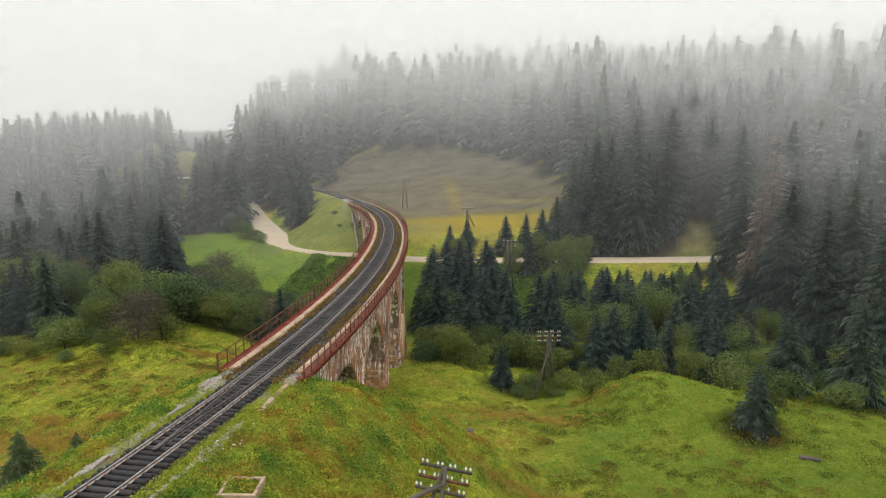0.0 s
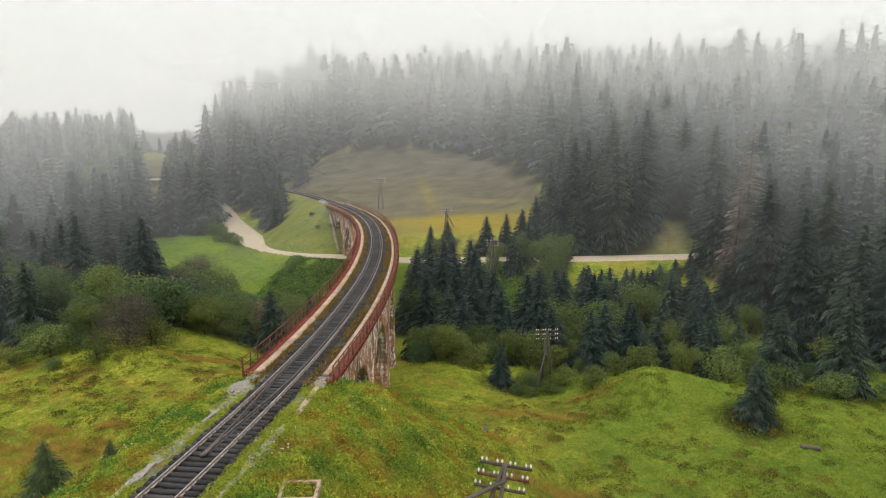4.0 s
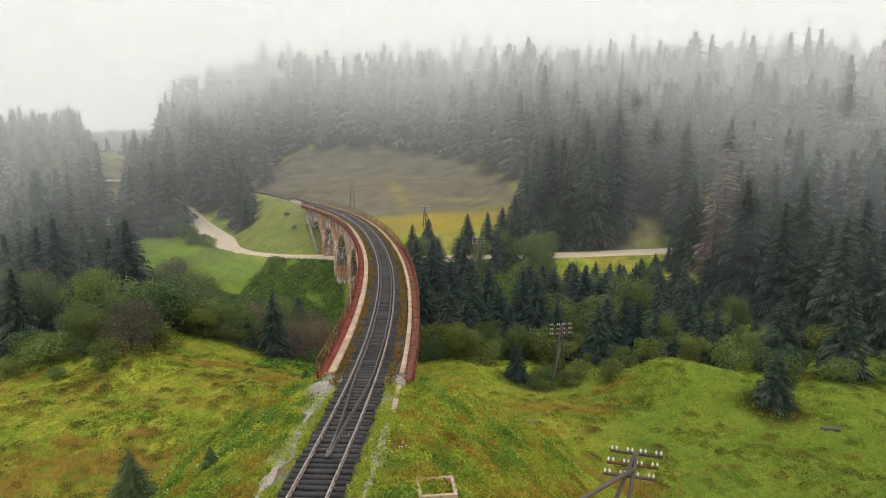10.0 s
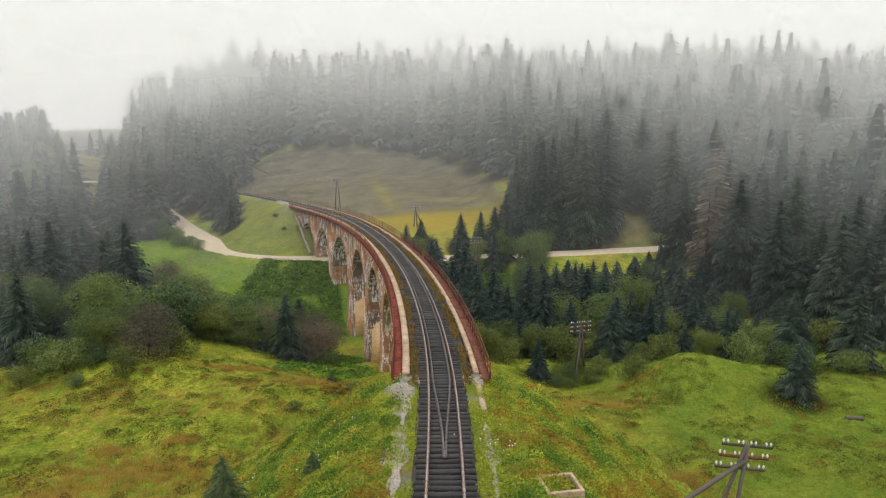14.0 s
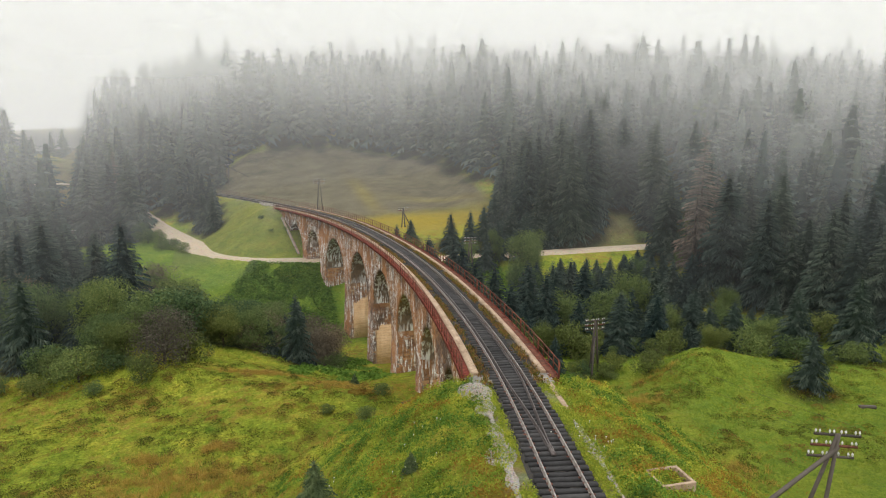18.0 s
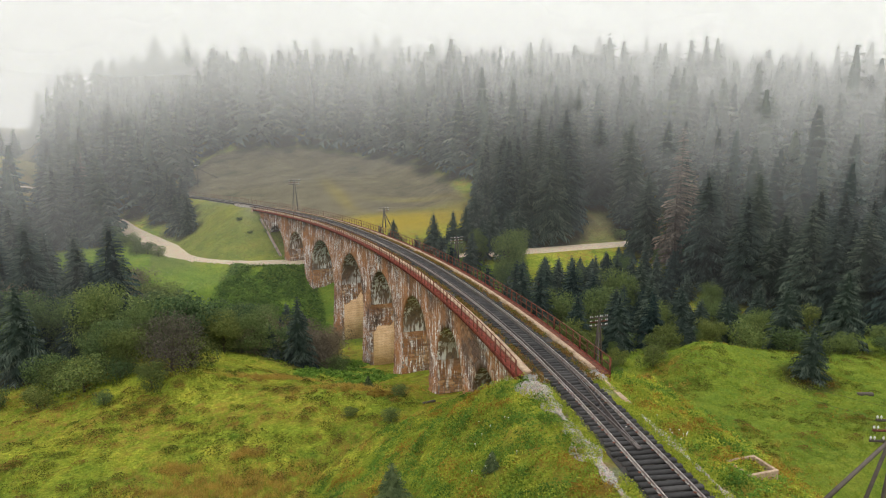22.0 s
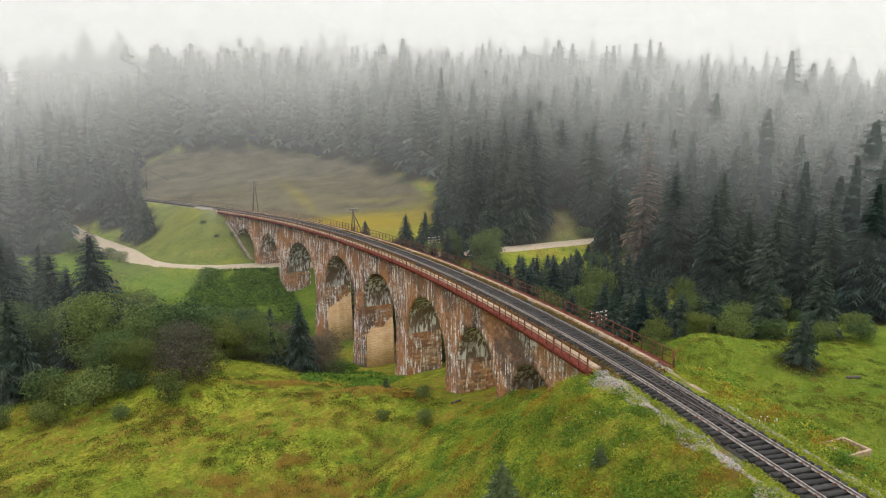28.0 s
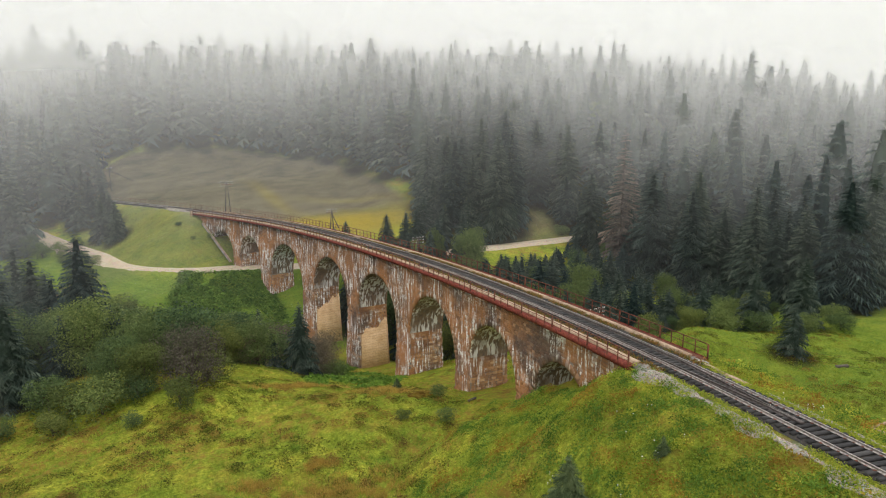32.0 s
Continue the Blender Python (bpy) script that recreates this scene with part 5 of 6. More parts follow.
# mask for darker ground colour around each spruce, fading outwards
near_trees = np.zeros(gx.shape, np.float32)
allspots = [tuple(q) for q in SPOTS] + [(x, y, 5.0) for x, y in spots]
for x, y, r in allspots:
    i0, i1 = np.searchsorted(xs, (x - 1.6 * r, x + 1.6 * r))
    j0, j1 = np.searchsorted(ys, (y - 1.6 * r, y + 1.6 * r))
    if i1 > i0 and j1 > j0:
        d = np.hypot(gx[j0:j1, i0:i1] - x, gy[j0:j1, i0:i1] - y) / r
        near_trees[j0:j1, i0:i1] = np.maximum(near_trees[j0:j1, i0:i1], 1 - ramp(d, 0.7, 1.6))
rich = np.maximum(0.75 * ramp(gx, 5, 14) * (gy < 80), ramp(gy, stream_y(gx) - 2, stream_y(gx) + 6) * (1 - ramp(gy, stream_y(gx) + 24 + 28 * ramp(-gx, 34, 48), stream_y(gx) + 34 + 30 * ramp(-gx, 34, 48))) * (np.abs(gx) < 120) * (1 - 0.7 * ramp(gx, 18, 32))).astype(np.float32)
rich = np.maximum(rich, 0.55 * ramp(gy, 140, 148) * (1 - ramp(gy, 190, 205)) * (gx < np.interp(gy, _y, _x)) * (gx > -50)).astype(np.float32)   # moist valley sward
ground = bpy.data.objects["ground"].data
ground.color_attributes.new("near_trees", "FLOAT_COLOR", "POINT").data.foreach_set("color", np.stack([near_trees, rich, 0 * near_trees, 0 * near_trees + 1], -1).reshape(-1, 4).astype(np.float32).ravel())

# ---- mist: thin leaning veils of cloud lying on the hillside ----
def veil(name, dist, thin, thick, z0, z1, west):
    m = Nodes(name, 1.0, 0.0, 0.0)
    sepz = m.node("ShaderNodeSeparateXYZ")
    m.link(m.pos, sepz.inputs[0])
    height = m.node("ShaderNodeMapRange")
    height.interpolation_type = "SMOOTHSTEP"
    for key, val in (("From Min", z0), ("From Max", z1), ("To Min", thin), ("To Max", thick)):
        height.inputs[key].default_value = val
    sides = m.node("ShaderNodeMapRange")                        # the mist lies lower over the western wood
    sides.interpolation_type = "SMOOTHSTEP"
    for key, val in (("From Min", -85.0), ("From Max", -25.0), ("To Min", west), ("To Max", 0.0)):
        sides.inputs[key].default_value = val
    m.link(sepz.outputs["X"], sides.inputs["Value"])
    deep = m.t.nodes.new("ShaderNodeMath")
    m.link(sepz.outputs["Z"], deep.inputs[0])
    m.link(sides.outputs[0], deep.inputs[1])
    flank = m.node("ShaderNodeMapRange")                        # and somewhat lower over the eastern wood
    flank.interpolation_type = "SMOOTHSTEP"
    for key, val in (("From Min", 30.0), ("From Max", 85.0), ("To Min", 0.0), ("To Max", 0.75 * west)):
        flank.inputs[key].default_value = val
    m.link(sepz.outputs["X"], flank.inputs["Value"])
    both_sides = m.t.nodes.new("ShaderNodeMath")
    m.link(deep.outputs[0], both_sides.inputs[0])
    m.link(flank.outputs[0], both_sides.inputs[1])
    m.link(both_sides.outputs[0], height.inputs["Value"])
    drift = m.steps(m.noise(0.022, 3, 0.5), (0.3, 0.93), (0.7, 1.07))
    dens = m.math("MULTIPLY", height.outputs[0], drift)
    white = m.node("ShaderNodeBsdfDiffuse", Color=(0.800, 0.808, 0.800, 1))
    clear = m.node("ShaderNodeBsdfTransparent")
    both = m.node("ShaderNodeMixShader")
    m.link(dens, both.inputs[0])
    m.link(clear.outputs[0], both.inputs[1])
    m.link(white.outputs[0], both.inputs[2])
    m.link(both.outputs[0], m.t.nodes["Material Output"].inputs["Surface"])
    az = np.radians(np.linspace(12, 168, 40))
    zz = np.linspace(-24, 150, 12)
    a, z = np.meshgrid(az, zz, indexing="ij")
    r = dist + z * 0.9
    v = np.stack([-23 + r * np.cos(a) * 1.12, 5 + r * np.sin(a), z], -1)
    n, k = a.shape
    i = (np.arange(n - 1)[:, None] * k + np.arange(k - 1)[None]).ravel()
    me = raw(name, v.reshape(-1, 3), np.stack([i, i + k, i + k + 1, i + 1], 1), m.mat)
    me.polygons.foreach_set("use_smooth", np.ones(len(me.polygons), bool))
    return tagged(place(name, me), "thin white veil of mist drifting over the hill", "mist", "", "stuff")


for dist, thin, thick, z0, z1, west in ((96, 0.002, 0.06, -12, 36, 22), (122, 0.010, 0.10, -2, 40, 24), (152, 0.022, 0.17, 4, 44, 14), (182, 0.030, 0.23, 8, 46, 8),
                                        (214, 0.040, 0.29, 10, 48, 4), (262, 0.070, 0.36, 10, 50, 2), (345, 0.28, 0.56, 0, 46, 0)):
    veil("mist_veil", dist, thin, thick, z0, z1, west)


# ---- telegraph poles ----
def telegraph_pole(x, y, top, turn, arms, span, legs, label, strut=None, drop=0.0, feet=None, tilt=0.0):
    """An old timber pole or A-frame with cross-arms and porcelain insulators."""
    g = settle(x, y) - drop
    p = thing("telegraph_pole", (x, y, g), label, "telegraph pole", "telegraph poles")
    c, s = math.cos(turn), math.sin(turn)
    h = top - g
    foot = 0.09 * h
    ends = ((0.0, 0.0),) if legs == 1 else ((-foot, 0.05), (foot, -0.05))
    lean = np.mean(feet, axis=0) / h if feet else np.zeros(2)
    for fx, fy in feet or ():
        v, f = rod((x + fx, y + fy, g - 0.6), (x + 0.04 * fx, y + 0.04 * fy, top), 0.12, 0.085, 8)
        place("pole", raw("pole", v, f, M_POLE), p)
    for a, b in () if feet else ends:
        v, f = rod((x + a * c - b * s, y + a * s + b * c, g - 0.5), (x + 0.12 * a * c, y + 0.12 * a * s, top), 0.15, 0.10, 8)
        place("pole", raw("pole", v, f, M_POLE), p)
    if strut:
        v, f = rod((x + strut[0], y + strut[1], settle(x + strut[0], y + strut[1]) - 0.4), (x, y, g + h * strut[2]), 0.12, 0.10, 8)
        place("strut", raw("strut", v, f, M_POLE), p, "leaning timber strut")
    for j in range(arms):
        z = top - 0.12 - 0.55 * j
        ax, ay = x + lean[0] * (top - z), y + lean[1] * (top - z)
        a = np.array((ax - c * span / 2, ay - s * span / 2, z + tilt * span / 2))
        b = np.array((ax + c * span / 2, ay + s * span / 2, z - tilt * span / 2))
        sh = np.array((-s, c, 0)) * 0.13
        v, f = beam(a + sh, b + sh, 0.09, 0.11)
        arm = place("cross_arm", raw("cross_arm", v, f, M_RUST2 if j == 1 else M_POLE), p)
        for u in (-0.47, -0.38, -0.17, -0.08, 0.08, 0.17, 0.38, 0.47):
            q = a + (b - a) * (u + 0.5) + sh
            v, f = join([rod(q, q + (0, 0, 0.16), 0.015, 0.015, 5), rod(q + (0, 0, 0.12), q + (0, 0, 0.20), 0.050, 0.055, 7), rod(q + (0, 0, 0.20), q + (0, 0, 0.26), 0.042, 0.022, 7)])
            place("insulator", raw("insulator", v, f, M_GLASS), arm, "white porcelain insulator")
    return p


POLES = [telegraph_pole(0.15, 26.75, 0.66, -0.28, 3, 2.3, 2, "weathered timber telegraph pole with three cross-arms on the embankment side", (-6.4, -0.8, 0.90), 0.0, ((-1.0, -0.1), (-2.8, 0.25)), 0.07),
         telegraph_pole(12.24, 73.4, -7.85, 0.05, 3, 2.7, 2, "old timber telegraph pole with braced legs among the bushes", (-2.2, -3.4, 0.7)),
         telegraph_pole(12.83, 126.2, -6.1, 0.05, 3, 2.6, 2, "timber telegraph pole beside the dirt road", (-2.4, -1.0, 0.7)),
         telegraph_pole(5.76, 156.8, -3.4, 0.05, 2, 2.6, 2, "timber telegraph pole on the meadow's lower edge", (2.0, 0.6, 0.8)),
         telegraph_pole(-11.0, 190.5, 1.2, 0.05, 3, 3.2, 2, "grey telegraph pole standing by the railway"),
         telegraph_pole(-36.6, 227.3, 3.6, 0.4, 1, 1.6, 1, "lone telegraph pole with a strut on the hillside", (7.0, 1.0, 0.9)),
         telegraph_pole(-66.5, 160.5, -6.6, 0.4, 1, 1.4, 2, "tall thin telegraph pole with braced legs beside the wood")]


def wire(a, b, sag):
    t = np.linspace(0, 1, 13)
    p = np.array(a)[None] * (1 - t)[:, None] + np.array(b)[None] * t[:, None]
    p[:, 2] -= 4 * sag * t * (1 - t)
    v, f = join([rod(p[k], p[k + 1], 0.006, 0.006, 4) for k in range(12)])
    tagged(place("telegraph_wire", raw("telegraph_wire", v, f, M_WIRE)), "thin slack telegraph wire between the timber poles", "wire", "telegraph wires")


for u in (-1.15, 1.15):
    wire((0.13 + u, 26.9, 0.8), (12.24 + u, 73.5, -7.75), 0.9)
    wire((12.24 + u, 73.5, -7.75), (12.83 + u, 126.3, -6.0), 1.0)


# ---- small concrete things by the track ----
def well_kerb():
    """A square concrete rim, open in the middle, with weeds inside."""
    c = Vector((-8.97, 27.15, -0.92))
    t = thing("well_kerb", c, "square weathered concrete rim of an old well in the grass", "well")
    turn = Matrix.Rotation(-0.02, 4, "Z")
    a, b, w, h = 0.86, 0.80, 0.16, 0.5
    for x0, x1, y0, y1 in ((-a, a, b - w, b), (-a, a, -b, -b + w), (-a, -a + w, -b + w, b - w), (a - w, a, -b + w, b - w)):
        bm = bmesh.new()
        bmesh.ops.create_cube(bm, size=1.0)
        for v in bm.verts:
            v.co = turn @ Vector((x0 + (v.co.x + 0.5) * (x1 - x0), y0 + (v.co.y + 0.5) * (y1 - y0), (v.co.z + 0.5) * h))
            v.co += c
        bmesh.ops.bevel(bm, geom=bm.edges[:], offset=0.025, segments=1, affect="EDGES")
        part("side_wall", bm, M_KERB, t)
    return t


well_kerb()


def slab(name, a, b, w, h, label, mat=None, cat="slab"):
    mid = (np.array(a) + np.array(b)) / 2
    v, f = beam(a, b, w, h)
    me = raw(name, v - mid, f, mat or M_KERB)
    bm = bmesh.new()
    bm.from_mesh(me)
    bmesh.ops.bevel(bm, geom=bm.edges[:], offset=min(w, h) * 0.12, segments=1, affect="EDGES")
    bm.to_mesh(me)
    bm.free()
    ob = new(name, me)
    ob.location = mid
    return tagged(ob, label, cat)


slab("concrete_beam", (-10.32, 34.9, -0.52), (-9.98, 37.1, -0.5), 0.34, 0.3, "pale broken concrete beam lying beside the track")
slab("concrete_beam", (-9.96, 37.25, -0.5), (-9.6, 39.3, -0.5), 0.34, 0.3, "pale broken concrete beam at the viaduct's end")
slab("log", (-14.2, 63.0, settle(-14.2, 63.0) + 0.10), (-12.6, 64.2, settle(-12.6, 64.2) + 0.14), 0.22, 0.2, "grey fallen log in the grass below the arches", M_POLE, "log")
slab("log", (30.0, 51.9, settle(30, 51.9) + 0.15), (31.5, 51.3, settle(31.5, 51.3) + 0.18), 0.35, 0.3, "grey weathered log on the meadow", M_POLE, "log")


def stump(x, y, h, r, label):
    t = thing("tree_stump", (x, y, settle(x, y)), label, "stump", "stumps")
    g = settle(x, y)
    pieces = [rod((x, y, g - 0.2), (x + 0.05, y, g + h), r * 1.3, r, 9)]
    for k in range(5):
        a = k * 1.26 + 0.3
        pieces.append(rod((x + 1.9 * r * math.cos(a), y + 1.9 * r * math.sin(a), g - 0.1), (x, y, g + 0.45 * h), 0.06, 0.12, 5))
    v, f = join(pieces)
    place("stump_wood", raw("stump_wood", v, f, M_POLE), t)


stump(2.1, 50.1, 0.55, 0.32, "rotten grey tree stump on the slope")

# drain running down beside the last arch
top, foot = at_line(np.array(142.5), -2.85, -2.35), np.array((-19.3, 149.4, -12.0))
for o in (-0.35, 0.35):
    v, f = beam(top + (0, o, 0.15), foot + (0, o, 0.15), 0.16, 0.35)
    if o < 0:
        drain = thing("drain_chute", tuple(float(q) for q in foot), "sloping concrete drain chute down the embankment", "drain")
    place("chute_wall", raw("chute_wall", v, f, M_KERB), drain)
v, f = beam(top, foot, 0.6, 0.12)
place("chute_floor", raw("chute_floor", v, f, M_GREYC), drain)
# end pillars of the far parapet
v, f = beam(at_line(np.array(147.0), -3.1, -2.6), at_line(np.array(147.0), -3.1, 0.15), 0.6, 0.6, (0, 1, 0))
tagged(place("parapet_pillar", raw("parapet_pillar", v, f, M_KERB)), "pale concrete pillar at the far end of the walkway", "pillar")


def heap(name, centre, rx, ry, h, turn, label, count=420, size=0.09, mat=None):
    """Loose stones tipped beside the track: each a small rough block, joined."""
    rng = np.random.default_rng(int(abs(centre[0] * 10)))
    V, F, k = [], [], 0
    rough = BOX - 0.5
    for j in range(count):
        a, d = rng.uniform(0, 6.28), np.sqrt(rng.uniform())
        u, w = d * np.cos(a) * rx, d * np.sin(a) * ry
        x = centre[0] + u * math.cos(turn) - w * math.sin(turn)
        y = centre[1] + u * math.sin(turn) + w * math.cos(turn)
        z = settle_fast(x, y) + h * (1 - d * d) * rng.uniform(0.4, 1.0)
        q = (rough + rng.normal(0, 0.14, (8, 3))) * size * rng.uniform(0.6, 1.7)
        ca, sa = np.cos(a * 3), np.sin(a * 3)
        q = np.stack([q[:, 0] * ca - q[:, 1] * sa, q[:, 0] * sa + q[:, 1] * ca, q[:, 2]], 1)
        V.append(q + (x, y, z))
        F.append(BOX_F + k)
        k += 8
    return tagged(place(name, raw(name, np.concatenate(V), np.concatenate(F), mat or M_PALEGRAVEL)), label, "gravel", "", "stuff")


_cx, _cy = np.arange(-60, 46, 0.5), np.arange(10, 180, 0.5)
_cz = land(*np.meshgrid(_cx, _cy))


def settle_fast(x, y):
    """Ground height by interpolation, for the many small things."""
    i = np.clip((np.asarray(x) + 60) / 0.5, 0, len(_cx) - 2)
    j = np.clip((np.asarray(y) - 10) / 0.5, 0, len(_cy) - 2)
    a, b = np.floor(i).astype(int), np.floor(j).astype(int)
    u, w = i - a, j - b
    return (_cz[b, a] * (1 - u) + _cz[b, a + 1] * u) * (1 - w) + (_cz[b + 1, a] * (1 - u) + _cz[b + 1, a + 1] * u) * w


heap("gravel_heap", (-14.5, 39.2, 0), 0.9, 1.7, 0.28, 0.1, "heap of pale crushed stone at the walkway's end", 2000, 0.055)


def shoulder(side, s0, s1, mid, wide, count, label, size=0.05):
    """A ragged strip of loose stones along the ends of the sleepers."""
    rng = np.random.default_rng(17)
    u = rng.uniform(s0, s1, count)
    thick = np.clip(0.55 + 0.45 * np.sin(0.9 * u) + 0.3 * np.sin(2.3 * u + 1), 0.12, 1.2)
    o = side * (mid + wide * thick * rng.uniform(-0.5, 0.8, count))
    p = at_line(u, o, np.zeros(count))
    p[:, 2] = settle_fast(p[:, 0], p[:, 1]) + rng.uniform(0.0, 0.07, count)
    q = (BOX - 0.5)[None] + rng.normal(0, 0.14, (count, 8, 3))
    q = q * (size * rng.uniform(0.6, 1.7, count))[:, None, None] + p[:, None]
    f = BOX_F[None] + 8 * np.arange(count)[:, None, None]
    return tagged(place("gravel_spill", raw("gravel_spill", q.reshape(-1, 3), f.reshape(-1, 4), M_PALEGRAVEL)), label, "gravel", "", "stuff")


shoulder(-1, -8, 18.5, 2.2, 1.0, 6500, "pale gravel spilled along the track's shoulder")
shoulder(1, -2, 12, 2.2, 0.5, 1500, "thin pale gravel along the sleeper ends")
heap("gravel_spill", (-25.2, 176, 0), 1.0, 6.0, 0.2, 0.32, "pale gravel on the far embankment's edge", 300, 0.2)
# bare soil scar under the arches
heap("soil_scar", (-17.4, 67.2, 0), 1.7, 0.9, 0.25, 0.5, "bare reddish soil scar in the bank", 300, 0.2, M_WILT)

# ---- grass, herbs and flowers ----
def blades(name, spots, height, width, count, mat, label, seed, tint, lean=0.5, category="grass", spread=0.09):
    """Tufts of narrow blades, three-cornered, at the spots given, joined."""
    rng = np.random.default_rng(seed)
    n = len(spots)
    x = np.repeat(spots[:, 0], count) + rng.normal(0, spread, n * count)
    y = np.repeat(spots[:, 1], count) + rng.normal(0, spread, n * count)
    z = settle_fast(x, y) - 0.04
    h = np.repeat(height, count) * rng.uniform(0.6, 1.25, n * count)
    a = rng.uniform(0, 6.28, n * count)
    w = width * rng.uniform(0.6, 1.4, n * count)
    tip = np.stack([x + np.cos(a) * h * lean * rng.uniform(0.2, 1.2, n * count), y + np.sin(a) * h * lean * rng.uniform(0.2, 1.2, n * count), z + h], 1)
    p = np.stack([x, y, z], 1)
    sd = np.stack([-np.sin(a), np.cos(a), 0 * a], 1) * w[:, None]
    v = np.stack([p - sd, p + sd, tip], 1).reshape(-1, 3)
    me = raw(name, v, np.arange(len(v)).reshape(-1, 3), mat)
    t = np.repeat(np.repeat(tint, count), 3)
    me.color_attributes.new("tint", "FLOAT_COLOR", "POINT").data.foreach_set("color", np.repeat(t[:, None], 4, 1).astype(np.float32).ravel())
    return tagged(place(name, me), label, category, "", "stuff")


rng = np.random.default_rng(90)


def sow(n, bounds, allow):
    x, y = rng.uniform(bounds[0], bounds[1], n), rng.uniform(bounds[2], bounds[3], n)
    ok = allow(x, y)
    return np.stack([x[ok], y[ok]], 1)


def patchy(x, y, scale, cut):
    return np.sin(scale * x + 2.1 * np.sin(0.6 * scale * y)) + np.sin(1.13 * scale * y + 1.7 * np.sin(0.7 * scale * x)) > cut


def off_track(x, y):
    d = near_line(x, y, -12, 19.0, 0.7)[0]
    return (d > 2.5) & (near_line(x, y, 19, 60, 0.7)[0] > 2.6)


def drifts(x, y):
    """Patchwork of plant stands a few metres across, about -1.5 to 1.5."""
    return np.sin(0.9 * x + 1.9 * np.sin(0.55 * y)) * np.sin(1.1 * y + 1.7 * np.sin(0.75 * x)) + 0.6 * np.sin(2.3 * x + 1.5 * np.sin(1.7 * y)) * np.sin(2.1 * y + 1.3 * np.sin(1.9 * x))


def patch_class(x, y, span):
    u = drifts(x, y) + rng.normal(0, 0.16, np.shape(x))
    return (u > span[0]) & (u < span[1])


def tone_at(g):
    """Slowly varying shade over the land, from nought to one."""
    return np.clip(0.5 + 0.36 * drifts(1.3 * g[:, 0] + 7, 1.3 * g[:, 1] - 4) + rng.normal(0, 0.10, len(g)), 0, 1)


g = sow(60000, (-56, 44, 20, 92), off_track)
blades("meadow_grass", g, rng.uniform(0.10, 0.30, len(g)), 0.030, 4, M_GRASS, "short green meadow grass in tufts", 91, 0.75 * tone_at(g) * (1 - 0.5 * ramp(g[:, 0], 4, 12)), 1.0)
def leaves(name, spots, size, height, count, mat, label, seed, tint, spread=0.2, category="herbs", tilt=0.45):
    """Clumps of small leaves held more or less flat, four-cornered, joined."""
    rng = np.random.default_rng(seed)
    n = len(spots) * count
    u = rng.normal(0, spread, (n, 2))
    x, y = np.repeat(spots[:, 0], count) + u[:, 0], np.repeat(spots[:, 1], count) + u[:, 1]
    dome = np.exp(-(u ** 2).sum(1) / (2 * spread ** 2))
    z = settle_fast(x, y) + np.repeat(height, count) * dome * rng.uniform(0.35, 1.1, n)
    nrm = np.stack([rng.normal(0, tilt, n), rng.normal(0, tilt, n), np.ones(n)], 1)
    nrm /= np.linalg.norm(nrm, axis=1)[:, None]
    a = np.cross(nrm, rng.normal(size=(n, 3)))
    a /= np.linalg.norm(a, axis=1)[:, None]
    b = np.cross(nrm, a)
    s = (size * rng.uniform(0.5, 1.4, n))[:, None]
    p = np.stack([x, y, z], 1)
    v = np.stack([p - a * s, p - b * s * 0.5, p + a * s, p + b * s * 0.5], 1).reshape(-1, 3)
    me = raw(name, v, np.arange(len(v)).reshape(-1, 4), mat)
    t = np.repeat(np.repeat(tint, count), 4)
    me.color_attributes.new("tint", "FLOAT_COLOR", "POINT").data.foreach_set("color", np.repeat(t[:, None], 4, 1).astype(np.float32).ravel())
    return tagged(place(name, me), label, category, "", "stuff")


def bank(x, y):
    return off_track(x, y) & (near_line(x, y, -14, 22, 1.0)[0] < 15 + 3 * np.sin(0.7 * x + 0.4 * y) + 2.5 * np.sin(0.31 * y))


g = sow(19000, (-38, 9, 16, 60), lambda x, y: bank(x, y) & patch_class(x, y, (-0.4, 0.65)))
leaves("bank_herbs", g, 0.062, rng.uniform(0.12, 0.45, len(g)), 12, M_GRASS, "rank green and yellowing herbs on the embankment", 92, tone_at(g), 0.26, "herbs", 0.8)
g = sow(13000, (-38, 9, 16, 60), lambda x, y: bank(x, y) & patch_class(x, y, (-9, -0.2)))
leaves("leafy_herbs", g, 0.066, rng.uniform(0.15, 0.55, len(g)), 12, M_HERB, "dark green leafy herbs on the embankment", 94, 0.8 * tone_at(g), 0.24, "herbs", 0.8)
g = sow(7000, (-38, 9, 16, 60), lambda x, y: bank(x, y) & patch_class(x, y, (0.45, 9)))
leaves("rusty_herbs", g, 0.070, rng.uniform(0.25, 0.60, len(g)), 12, M_WILT, "orange-brown withered herbs on the embankment", 96, tone_at(g), 0.22, "herbs", 0.9)
for name, mat, cut, n, tall, label, sd in (("herb_hummocks", M_GRASS, (-0.35, 0.5), 5000, 0.55, "lumpy yellow-green herb cushions on the bank", 101), ("dark_herb_hummocks", M_HERB, (-9, -0.25), 6500, 0.65, "lumpy dark green herb cushions on the bank", 102),
                                           ("rusty_hummocks", M_WILT, (0.42, 9), 6500, 0.60, "lumpy orange-brown herb cushions on the bank", 103)):
    g = sow(n, (-38, 9, 16, 60), lambda x, y: bank(x, y) & patch_class(x, y, cut))
    leaves(name, g, 0.068, rng.uniform(0.35, 1.0, len(g)) * tall, 44, mat, label, sd, tone_at(g), 0.32, "herbs", 0.9)
tuss = sow(1500, (-58, -14, 40, 84), lambda x, y: off_track(x, y) & ~bank(x, y) & patchy(x, y, 0.33, 0.0))
